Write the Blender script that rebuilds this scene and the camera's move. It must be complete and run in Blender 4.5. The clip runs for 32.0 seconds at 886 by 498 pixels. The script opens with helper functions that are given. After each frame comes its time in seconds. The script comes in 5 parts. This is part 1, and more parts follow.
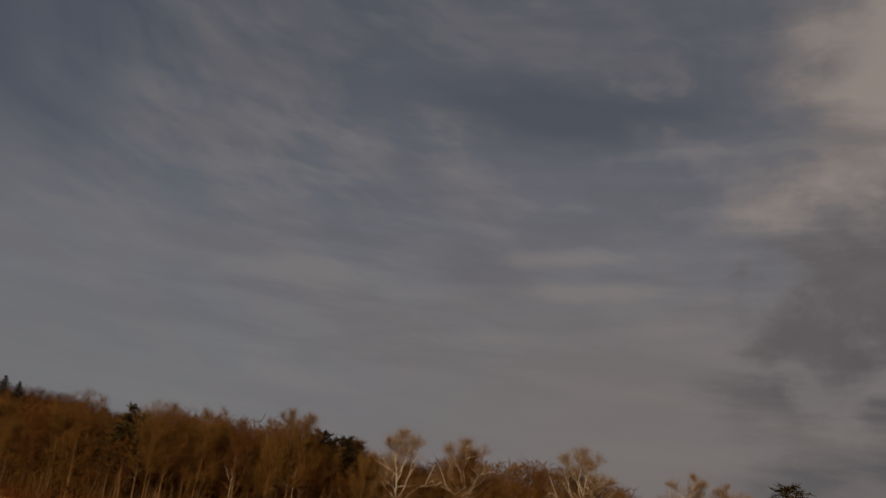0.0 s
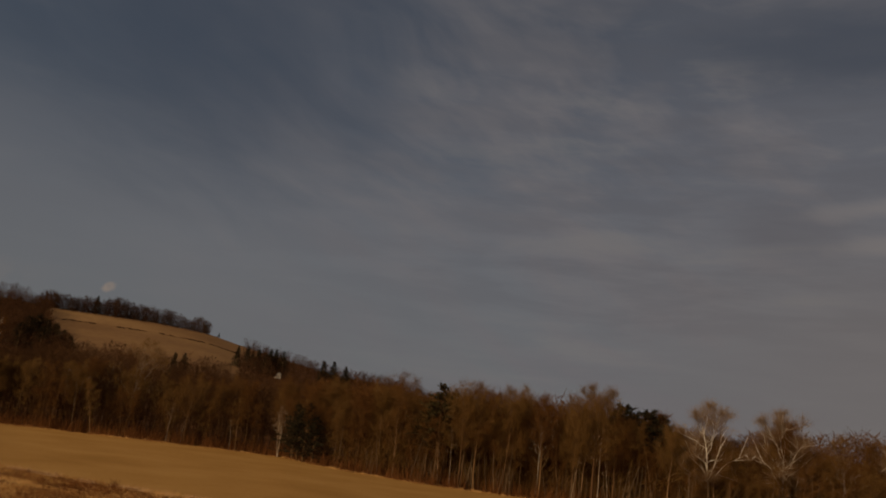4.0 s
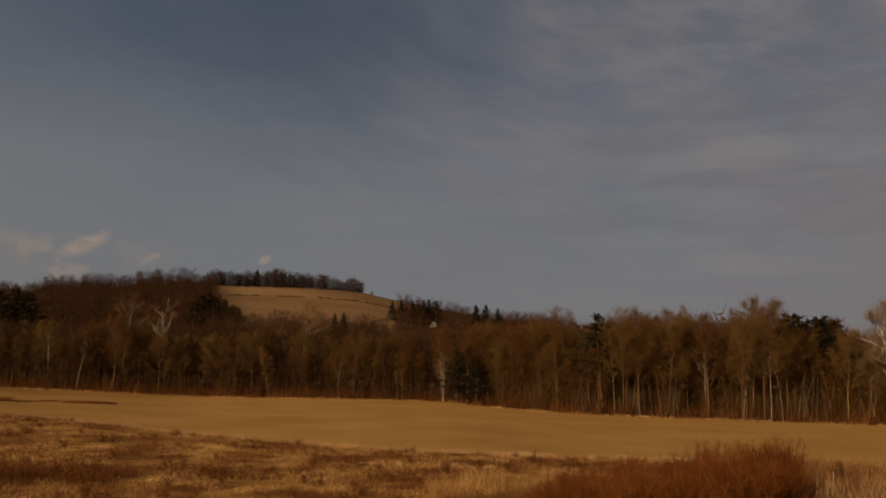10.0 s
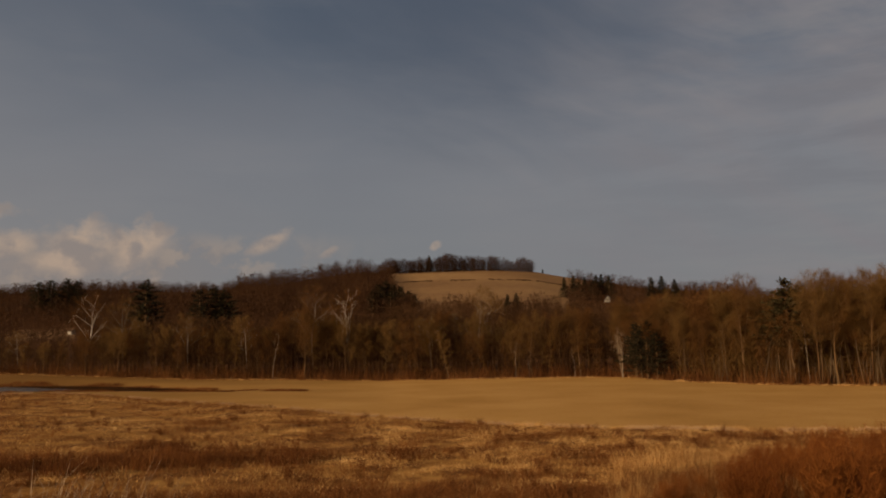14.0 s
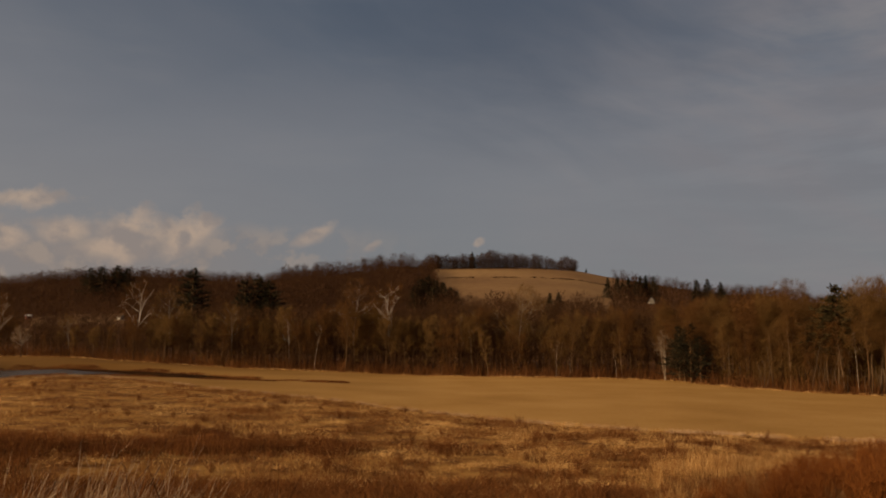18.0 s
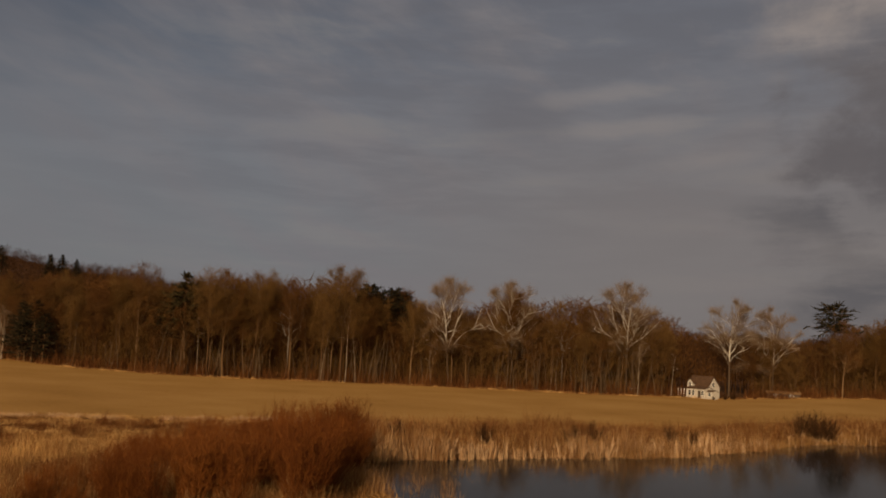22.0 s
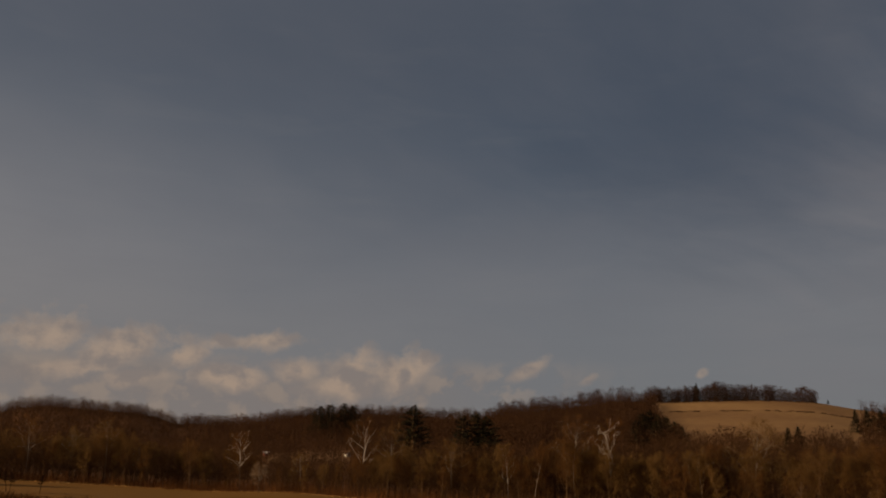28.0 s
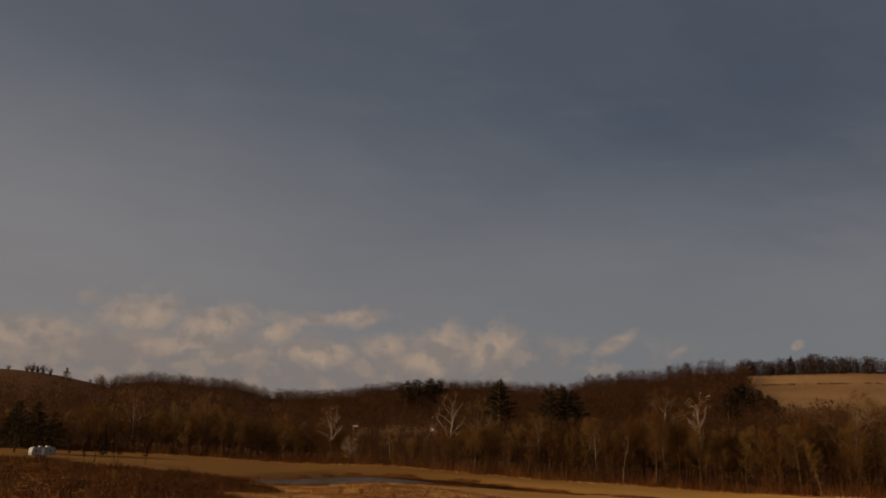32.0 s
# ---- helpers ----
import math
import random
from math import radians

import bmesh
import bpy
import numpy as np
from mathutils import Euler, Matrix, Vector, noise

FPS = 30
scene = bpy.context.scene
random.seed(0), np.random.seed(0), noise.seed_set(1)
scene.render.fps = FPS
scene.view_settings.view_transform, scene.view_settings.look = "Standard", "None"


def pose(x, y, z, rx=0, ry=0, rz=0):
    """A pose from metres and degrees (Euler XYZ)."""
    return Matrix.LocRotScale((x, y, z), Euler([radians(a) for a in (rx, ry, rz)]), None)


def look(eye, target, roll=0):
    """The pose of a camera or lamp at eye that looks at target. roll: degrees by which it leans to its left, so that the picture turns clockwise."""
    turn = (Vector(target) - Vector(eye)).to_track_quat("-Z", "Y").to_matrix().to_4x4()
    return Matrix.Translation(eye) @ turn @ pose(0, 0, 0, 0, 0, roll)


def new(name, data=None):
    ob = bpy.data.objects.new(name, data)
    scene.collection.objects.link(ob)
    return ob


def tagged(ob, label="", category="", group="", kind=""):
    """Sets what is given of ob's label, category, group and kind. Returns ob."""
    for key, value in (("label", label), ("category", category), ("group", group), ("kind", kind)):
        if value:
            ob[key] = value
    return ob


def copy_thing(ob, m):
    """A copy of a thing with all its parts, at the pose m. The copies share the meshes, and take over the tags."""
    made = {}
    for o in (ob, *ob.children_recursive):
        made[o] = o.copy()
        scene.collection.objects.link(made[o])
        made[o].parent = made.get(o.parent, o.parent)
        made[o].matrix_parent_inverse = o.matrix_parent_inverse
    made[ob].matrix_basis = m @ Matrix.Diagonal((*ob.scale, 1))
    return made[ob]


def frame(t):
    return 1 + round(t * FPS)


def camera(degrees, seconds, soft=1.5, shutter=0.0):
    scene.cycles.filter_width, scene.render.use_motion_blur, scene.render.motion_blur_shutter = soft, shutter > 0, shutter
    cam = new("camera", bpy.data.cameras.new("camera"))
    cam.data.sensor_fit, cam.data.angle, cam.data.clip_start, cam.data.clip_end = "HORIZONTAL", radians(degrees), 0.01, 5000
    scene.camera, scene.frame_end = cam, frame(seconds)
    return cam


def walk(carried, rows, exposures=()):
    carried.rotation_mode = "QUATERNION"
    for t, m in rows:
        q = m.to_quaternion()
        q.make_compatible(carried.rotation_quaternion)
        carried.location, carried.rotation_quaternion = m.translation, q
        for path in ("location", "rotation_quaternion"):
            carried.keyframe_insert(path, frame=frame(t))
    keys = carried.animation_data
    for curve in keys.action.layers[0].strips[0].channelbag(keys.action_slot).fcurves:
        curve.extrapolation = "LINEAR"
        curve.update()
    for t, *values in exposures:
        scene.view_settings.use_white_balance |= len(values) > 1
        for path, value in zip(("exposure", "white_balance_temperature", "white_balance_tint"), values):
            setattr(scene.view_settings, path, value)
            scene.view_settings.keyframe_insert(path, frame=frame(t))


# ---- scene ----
import collections

# ---------------------------------------------------------------- camera
cam = camera(56.4, 32.0, soft=1.8)
EYE = 10.0                      # metres above the pond
TURNS = [
    (0, 107.12, -6.48, -40.16),
    (0.5, 109.32, -7.87, -42.97),
    (1, 108.70, -7.09, -38.18),
    (1.5, 108.78, -7.63, -32.17),
    (2, 108.47, -7.63, -26.38),
    (2.5, 107.88, -7.61, -22.83),
    (3, 106.70, -4.47, -21.53),
    (3.5, 105.22, -6.07, -22.84),
    (4, 103.10, -6.55, -19.71),
    (4.5, 103.03, -5.43, -18.80),
    (6.5, 101.92, -2.22, -18.07),
    (7, 104.38, -1.38, -14.50),
    (7.5, 102.60, -4.96, -15.16),
    (8, 99.97, -3.52, -14.60),
    (8.5, 101.75, 1.73, -10.56),
    (9, 101.45, 1.15, -12.53),
    (9.5, 98.34, 0.52, -11.92),
    (10, 98.24, -0.75, -8.82),
    (10.5, 93.44, 0.22, -7.15),
    (11, 94.11, -0.77, -5.46),
    (11.5, 93.97, 1.06, -1.42),
    (12, 95.25, 1.57, -3.37),
    (12.5, 96.95, 1.20, -0.71),
    (13, 96.40, 1.85, 0.20),
    (13.5, 96.14, 2.20, 1.74),
    (14, 96.92, 1.80, 3.23),
    (14.5, 98.64, 0.81, 3.25),
    (15, 98.89, 0.88, 4.46),
    (15.5, 99.07, 0.42, 5.38),
    (17.5, 98.29, 0.30, 7.84),
    (18, 96.70, -0.03, 6.03),
    (18.5, 96.87, -1.16, -6.75),
    (18.8, 97.62, -2.33, -27.47),
    (18.9, 97.87, -2.67, -33.37),
    (19, 98.05, -3.08, -37.88),
    (19.5, 97.56, -3.38, -48.64),
    (20, 97.62, -2.56, -48.42),
    (20.5, 97.22, -3.00, -44.68),
    (21, 97.14, -2.96, -42.15),
    (21.5, 95.78, -2.72, -40.38),
    (22, 96.43, -2.57, -36.75),
    (22.5, 97.28, -2.11, -29.00),
    (23, 97.25, -1.30, -21.06),
    (23.5, 98.38, -0.90, -13.91),
    (24, 99.86, -0.86, -7.64),
    (24.5, 102.49, -0.43, -0.64),
    (25, 103.60, -0.68, 5.30),
    (25.5, 104.45, -0.79, 9.19),
    (26, 104.78, -0.14, 12.60),
    (26.5, 105.60, -0.07, 15.08),
    (28.5, 105.66, -0.70, 21.84),
    (29, 105.36, -0.75, 22.34),
    (29.5, 105.71, -1.03, 23.80),
    (30, 105.24, -0.58, 26.21),
    (30.5, 104.82, -0.45, 25.95),
    (31, 104.61, -0.41, 26.58),
    (31.5, 104.43, -0.75, 26.70),
    (32, 104.07, -0.86, 26.68),
]
EXPOSURES = [(0, 0.02, 7200, 16), (2, -0.27, 7200, 16), (4.5, -0.22, 7200, 16), (7, 0.03, 7200, 16), (10, 0.1, 7200, 16), (11, 0.29, 7200, 16), (12, 0.33, 7200, 16), (13, 0.36, 7200, 16), (17.5, 0.37, 7200, 16), (19, 0.37, 7200, 16), (20.5, 0.17, 7200, 16), (26, 0.1, 7200, 16), (32, 0.12, 7200, 16)]
walk(cam, [(t, pose(0, 0, EYE, a, b, c)) for t, a, b, c in TURNS], EXPOSURES)

# ---------------------------------------------------------------- sky and sun
SUN_AZ, SUN_EL = -126.0, 20.0   # degrees, clockwise from straight ahead; height


world = bpy.data.worlds.new("sky")
scene.world = world
world.use_nodes = True
wn, wl = world.node_tree.nodes, world.node_tree.links
wn.clear()
w_out, w_bg = wn.new("ShaderNodeOutputWorld"), wn.new("ShaderNodeBackground")
w_bg.inputs["Strength"].default_value = 0.1
w_sky = wn.new("ShaderNodeTexSky")
w_sky.sky_type, w_sky.sun_disc = "NISHITA", False
w_sky.sun_elevation, w_sky.sun_rotation = radians(SUN_EL), radians(SUN_AZ)
w_co = wn.new("ShaderNodeTexCoord")


def wmath(op, a, b=None, clamp=False):
    n = wn.new("ShaderNodeMath")
    n.operation, n.use_clamp = op, clamp
    for i, v in enumerate((a, b)):
        if v is None:
            continue
        if isinstance(v, (int, float)):
            n.inputs[i].default_value = v
        else:
            wl.new(v, n.inputs[i])
    return n.outputs[0]


def wmix(fac, a, b):
    n = wn.new("ShaderNodeMix")
    n.data_type = "RGBA"
    for i, v in ((0, fac), (6, a), (7, b)):
        if isinstance(v, (int, float)):
            n.inputs[i].default_value = v
        elif isinstance(v, tuple):
            n.inputs[i].default_value = (*v, 1)
        else:
            wl.new(v, n.inputs[i])
    return n.outputs[2]


def wnoise(vec, scale, detail, rough, dist=0.0):
    n = wn.new("ShaderNodeTexNoise")
    n.inputs["Scale"].default_value, n.inputs["Detail"].default_value = scale, detail
    n.inputs["Roughness"].default_value, n.inputs["Distortion"].default_value = rough, dist
    wl.new(vec, n.inputs["Vector"])
    return n.outputs[0]


w_dir = w_co.outputs["Generated"]
w_sep = wn.new("ShaderNodeSeparateXYZ")
wl.new(w_dir, w_sep.inputs[0])
w_x, w_y = w_sep.outputs[0], w_sep.outputs[1]
w_up = wmath("MAXIMUM", w_sep.outputs[2], 0.0)
w_az = wmath("MULTIPLY", wmath("ARCTAN2", w_x, w_y), 1 / 1.022)


def wmap(value, a, b, c=0.0, d=1.0):
    n = wn.new("ShaderNodeMapRange")
    n.interpolation_type = "SMOOTHSTEP"
    wl.new(value, n.inputs[0])
    for i, v in enumerate((a, b, c, d)):
        n.inputs[i + 1].default_value = v
    return n.outputs[0]


def wvec(x, y, scale, turn, shift):
    c, m = wn.new("ShaderNodeCombineXYZ"), wn.new("ShaderNodeMapping")
    wl.new(x, c.inputs[0])
    wl.new(y, c.inputs[1])
    m.vector_type = "TEXTURE"
    m.inputs["Scale"].default_value, m.inputs["Rotation"].default_value = [1 / v for v in scale], (0, 0, radians(turn))
    m.inputs["Location"].default_value = shift
    wl.new(c.outputs[0], m.inputs[0])
    return m.outputs[0]


def wpatch(x, y, wide, high, slope=0.0, ragged=0.0, by=None, core=0.15):
    """A soft oval of the sky round (azimuth, height), drawn out along a slope, with a ragged outline."""
    dx = wmath("MULTIPLY", wmath("SUBTRACT", w_az, x), 1 / wide)
    dy = wmath("SUBTRACT", w_up, y)
    if slope:
        dy = wmath("SUBTRACT", dy, wmath("MULTIPLY", wmath("SUBTRACT", w_az, x), slope))
    dy = wmath("MULTIPLY", dy, 1 / high)
    d = wmath("SQRT", wmath("ADD", wmath("MULTIPLY", dx, dx), wmath("MULTIPLY", dy, dy)))
    if ragged:
        d = wmath("ADD", d, wmath("MULTIPLY", wmath("SUBTRACT", by, 0.5), ragged))
    return wmap(d, 1.0, core)


# thin high cloud: long fibres that sink towards the right over the hill and lie level over the pond
w_warp = wnoise(wvec(w_az, w_up, (1, 2, 1), 0, (2.2, 5.1, 0)), 2.6, 3.0, 0.5)
w_sink = wmath("ADD", w_up, wmap(w_az, -0.9, 1.0, 0.0, 0.46))
w_lay = wmath("ADD", w_sink, wmath("MULTIPLY", wmath("SUBTRACT", w_warp, 0.5), 0.12))
w_cirrus = wnoise(wvec(w_az, w_lay, (1.0, 2.5, 1), 0, (3.4, 1.2, 0)), 4.4, 9.0, 0.55, 0.25)
w_fibre = wnoise(wvec(w_az, w_lay, (1.0, 2.6, 1), 0, (9.4, 4.7, 0)), 12.0, 5.0, 0.5, 0.3)
w_broad = wnoise(wvec(w_az, w_lay, (1, 1.7, 1), 0, (7.1, 2.6, 0)), 3.4, 4.0, 0.5, 0.2)
w_veil = wmath("MULTIPLY", wmap(w_cirrus, 0.32, 0.62, 0.22, 1.0), wmap(w_broad, 0.3, 0.56, 0.5, 1.0))
w_veil = wmath("MULTIPLY", w_veil, wmap(w_fibre, 0.3, 0.7, 0.78, 1.2))
w_more = wmap(w_az, -0.16, 0.5, 0.1, 1.0)
w_cover = wmath("MAXIMUM", wmath("MULTIPLY", w_veil, w_more, True), wmap(w_az, 0.15, 0.75, 0.0, 0.6))
# even haze towards the horizon, a grey sheet over the left of the valley
w_haze = wmap(w_up, 0.42, 0.1)
w_left = wmath("MULTIPLY", wmap(w_az, -0.05, -0.95), wmap(w_up, 0.5, 0.22, 0.3, 1.0))
w_band = wmath("MULTIPLY", wmath("MAXIMUM", wmath("MULTIPLY", w_haze, 0.9), w_left), wmap(w_broad, 0.25, 0.7, 0.75, 1.0))
w_blue = wmix(wmap(w_up, 0.05, 0.42), (1.0, 1.14, 1.34), (0.4, 0.58, 0.84))
w_air = wmix(0.88, w_sky.outputs[0], w_blue)
w_air = wmix(wmath("MULTIPLY", w_band, 0.85), w_air, wmix(wmap(w_up, 0.08, 0.3), wmix(wmap(w_az, -0.25, -0.75), (1.4, 1.57, 1.75), (1.92, 1.95, 1.98)), (1.78, 1.91, 2.1)))
w_all = wmix(wmath("MULTIPLY", w_cover, 0.95), w_air, (1.53, 1.59, 1.78))
w_line = wnoise(wvec(w_az, w_up, (1.0, 5.5, 1), 0, (5.2, 3.3, 0)), 4.5, 8.0, 0.58, 0.2)
w_all = wmix(wmath("MULTIPLY", wmap(w_line, 0.56, 0.38), wmath("MULTIPLY", wmap(w_az, -0.1, 0.6, 0.06, 0.4), wmap(w_up, 0.06, 0.22, 0.25, 1.0))), w_all, (0.98, 1.08, 1.3))
w_all = wmix(wmath("MULTIPLY", wmap(w_line, 0.52, 0.68), wmap(w_az, 0.1, 0.6, 0.05, 0.35)), w_all, (1.92, 1.97, 2.0))
w_all = wmix(wmap(w_up, 0.36, 0.52, 0.0, 0.5), w_all, (0.62, 0.78, 1.06))
# a bluer rift, bright bars and a darker roll in the veil
w_all = wmix(wmath("MULTIPLY", wpatch(0.79, 0.455, 0.24, 0.06, 0.02, 1.2, w_cirrus), 0.85), w_all, (0.62, 0.78, 1.06))
w_all = wmix(wmath("MULTIPLY", wpatch(0.02, 0.4, 0.3, 0.2, 0.0, 1.0, w_cirrus), 0.5), w_all, (0.48, 0.66, 0.96))
w_all = wmix(wmath("MULTIPLY", wpatch(0.71, 0.27, 0.09, 0.06, 0.06, 1.2, w_cirrus), 0.4), w_all, (0.98, 1.05, 1.26))
for _x, _y, _w in ((0.80, 0.294, 0.11), (0.83, 0.257, 0.1), (0.93, 0.222, 0.08)):
    w_all = wmix(wmath("MULTIPLY", wpatch(_x, _y, _w, 0.016, 0.08, 1.2, w_fibre), 0.5), w_all, (2.05, 2.02, 2.08))
w_all = wmix(wmath("MULTIPLY", wmath("MULTIPLY", wmap(w_az, 0.4, 0.9), wmap(w_up, 0.36, 0.12)), 0.6), w_all, (1.62, 1.53, 1.52))
# a thicker grey bank far over to the right: a lit head, a dark belly, a paler streak and a dark foot
w_lump = wnoise(wvec(w_az, w_up, (1, 1.3, 1), 0, (1.3, 8.2, 0)), 7.0, 7.0, 0.58)
w_edge = wmath("ADD", w_az, wmath("MULTIPLY", wmath("SUBTRACT", w_cirrus, 0.5), 0.4))
w_edge = wmath("ADD", w_edge, wmath("MULTIPLY", wmath("SUBTRACT", w_lump, 0.5), 0.4))
w_tier = wmath("ADD", w_up, wmath("MULTIPLY", wmath("SUBTRACT", w_lump, 0.5), 0.28))
w_tier = wmath("ADD", w_tier, wmath("MULTIPLY", wmath("SUBTRACT", w_line, 0.5), 0.12))
w_head = wmath("MULTIPLY", wmap(w_edge, 0.92, 1.22), wmap(w_tier, 0.27, 0.42))
w_all = wmix(wmath("MULTIPLY", w_head, 0.8), w_all, wmix(wmap(w_cirrus, 0.35, 0.62), (1.85, 1.72, 1.68), (2.7, 2.45, 2.3)))
w_belly = wmath("MULTIPLY", wmap(w_edge, 1.02, 1.14), wmath("MULTIPLY", wmap(w_tier, 0.4, 0.3), wmap(w_tier, 0.17, 0.24)))
w_all = wmix(wmath("MULTIPLY", w_belly, 0.92), w_all, wmix(wmap(w_broad, 0.3, 0.7), (0.88, 0.88, 0.98), (1.22, 1.19, 1.26)))
w_foot = wmath("MULTIPLY", wmap(w_edge, 0.95, 1.12), wmap(w_tier, 0.185, 0.13))
w_all = wmix(wmath("MULTIPLY", w_foot, 0.92), w_all, wmix(wmap(w_line, 0.4, 0.6), (0.92, 0.95, 1.06), (1.3, 1.28, 1.34)))
w_all = wmix(wmath("MULTIPLY", wpatch(1.26, 0.1, 0.13, 0.03, 0.0, 3.0, w_line), 0.6), w_all, (0.66, 0.72, 0.87))
w_all = wmix(wmath("MULTIPLY", wpatch(1.02, 0.15, 0.06, 0.014, -0.2, 1.6, w_fibre), 0.5), w_all, (1.0, 1.02, 1.12))
# heaped cream clouds low over the left hills, their bases lost in warm haze
w_heap = wnoise(wvec(w_az, w_up, (1.0, 1.1, 1), 0, (4.3, 0.15, 0)), 23.0, 7.0, 0.56, 0.0)
w_lit = wnoise(wvec(w_az, w_up, (1.0, 1.1, 1), 0, (4.288, 0.139, 0)), 23.0, 4.0, 0.5, 0.0)
w_face = wmap(wmath("SUBTRACT", w_heap, w_lit), -0.16, 0.14)
w_all = wmix(wmath("MULTIPLY", wmath("MULTIPLY", wmap(w_up, 0.15, 0.1), wmap(w_az, -0.2, -0.5)), 0.62), w_all, (1.72, 1.58, 1.54))
w_low = wmath("MULTIPLY", wmath("MULTIPLY", wmap(w_up, 0.15, 0.12), wmap(w_az, -0.1, -0.36)), wmap(w_heap, 0.46, 0.6))
w_all = wmix(wmath("MULTIPLY", w_low, 0.6), w_all, wmix(w_face, (1.75, 1.62, 1.56), (2.5, 2.14, 1.82)))
w_puff = None
for _x, _y, _w, _h in ((-0.804, 0.15, 0.05, 0.024), (-0.715, 0.145, 0.068, 0.022), (-0.66, 0.138, 0.035, 0.012), (-0.58, 0.158, 0.055, 0.0095), (-0.62, 0.12, 0.028, 0.013), (-0.59, 0.112, 0.03, 0.01), (-0.524, 0.126, 0.03, 0.013), (-0.455, 0.134, 0.05, 0.017), (-0.41, 0.128, 0.05, 0.022), (-0.47, 0.112, 0.06, 0.013), (-0.255, 0.132, 0.026, 0.0085), (-0.7, 0.112, 0.04, 0.01), (-0.8, 0.118, 0.05, 0.012), (-0.895, 0.123, 0.05, 0.018), (-0.186, 0.121, 0.018, 0.006), (-0.062, 0.124, 0.008, 0.005)):
    _p = wpatch(_x, _y, _w * 1.25, _h * 1.5, 0.1 if _x < -0.3 else 0.42, 3.0, w_heap, 0.3)
    w_puff = _p if w_puff is None else wmath("MAXIMUM", w_puff, _p)
w_all = wmix(wmath("MULTIPLY", w_puff, wmap(w_az, -0.1, -0.4, 0.55, 0.76)), w_all, wmix(w_face, (1.95, 1.76, 1.66), (3.35, 2.68, 2.1)))
wl.new(w_all, w_bg.inputs["Color"])
wl.new(w_bg.outputs[0], w_out.inputs[0])

sun = new("sun", bpy.data.lights.new("sun", "SUN"))
sun.data.energy, sun.data.angle, sun.data.color = 4.0, radians(0.6), (1.0, 0.8, 0.55)
_a, _e = radians(SUN_AZ), radians(SUN_EL)
sun.matrix_world = look((math.sin(_a) * math.cos(_e) * 80, math.cos(_a) * math.cos(_e) * 80, 80 * math.sin(_e) + EYE), (0, 0, EYE))


# ---------------------------------------------------------------- materials
def paint(name, tones, scale=6.0, fine=40.0, rough=0.9, bump=0.3, island=0.0, per_object=0.0, stretch=(1, 1, 1), spec=0.2, gain=1.0):
    """A dull natural surface: tones mixed by coarse and fine noise in object space, varied by island and by object."""
    m = bpy.data.materials.new(name)
    m.use_nodes = True
    n, l = m.node_tree.nodes, m.node_tree.links
    b = n["Principled BSDF"]
    b.inputs["Roughness"].default_value = rough
    b.inputs["Specular IOR Level"].default_value = spec
    co, mp = n.new("ShaderNodeTexCoord"), n.new("ShaderNodeMapping")
    mp.inputs["Scale"].default_value = stretch
    l.new(co.outputs["Object"], mp.inputs[0])
    big, small = n.new("ShaderNodeTexNoise"), n.new("ShaderNodeTexNoise")
    big.inputs["Scale"].default_value, big.inputs["Detail"].default_value = scale, 4
    small.inputs["Scale"].default_value, small.inputs["Detail"].default_value = fine, 3
    for t in (big, small):
        l.new(mp.outputs[0], t.inputs["Vector"])
    add = n.new("ShaderNodeMath")
    add.operation = "MULTIPLY_ADD"
    l.new(small.outputs[0], add.inputs[0])
    add.inputs[1].default_value = 0.45
    l.new(big.outputs[0], add.inputs[2])
    last = add.outputs[0]
    for amount, kind, out in ((island, "NewGeometry", "Random Per Island"), (per_object, "ObjectInfo", "Random")):
        if amount:
            src, mad = n.new("ShaderNode" + kind), n.new("ShaderNodeMath")
            mad.operation = "MULTIPLY_ADD"
            l.new(src.outputs[out], mad.inputs[0])
            mad.inputs[1].default_value = amount
            l.new(last, mad.inputs[2])
            last = mad.outputs[0]
    top = 1.0 + island + per_object
    ramp = n.new("ShaderNodeValToRGB")
    els = ramp.color_ramp.elements
    while len(els) < len(tones):
        els.new(0.5)
    mid, half = 0.71 + (island + per_object) * 0.45, (0.21 + (island + per_object) * 0.45) / gain
    lo, hi = mid - half, mid + half
    div = n.new("ShaderNodeMath")
    div.operation = "DIVIDE"
    div.inputs[1].default_value = hi + 0.1
    l.new(last, div.inputs[0])
    for i, (e, c) in enumerate(zip(els, tones)):
        e.position = (lo + (hi - lo) * i / (len(tones) - 1)) / (hi + 0.1)
        e.color = (*c, 1)
    l.new(div.outputs[0], ramp.inputs[0])
    l.new(ramp.outputs[0], b.inputs["Base Color"])
    if bump:
        bp = n.new("ShaderNodeBump")
        bp.inputs["Strength"].default_value = bump
        l.new(small.outputs[0], bp.inputs["Height"])
        l.new(bp.outputs[0], b.inputs["Normal"])
    if island:
        # thin stalks and blades scatter the light to both sides
        thin, mix = n.new("ShaderNodeBsdfTranslucent"), n.new("ShaderNodeMixShader")
        mix.inputs[0].default_value = 0.45
        l.new(ramp.outputs[0], thin.inputs["Color"])
        l.new(b.outputs[0], mix.inputs[1])
        l.new(thin.outputs[0], mix.inputs[2])
        l.new(mix.outputs[0], n["Material Output"].inputs["Surface"])
    return m


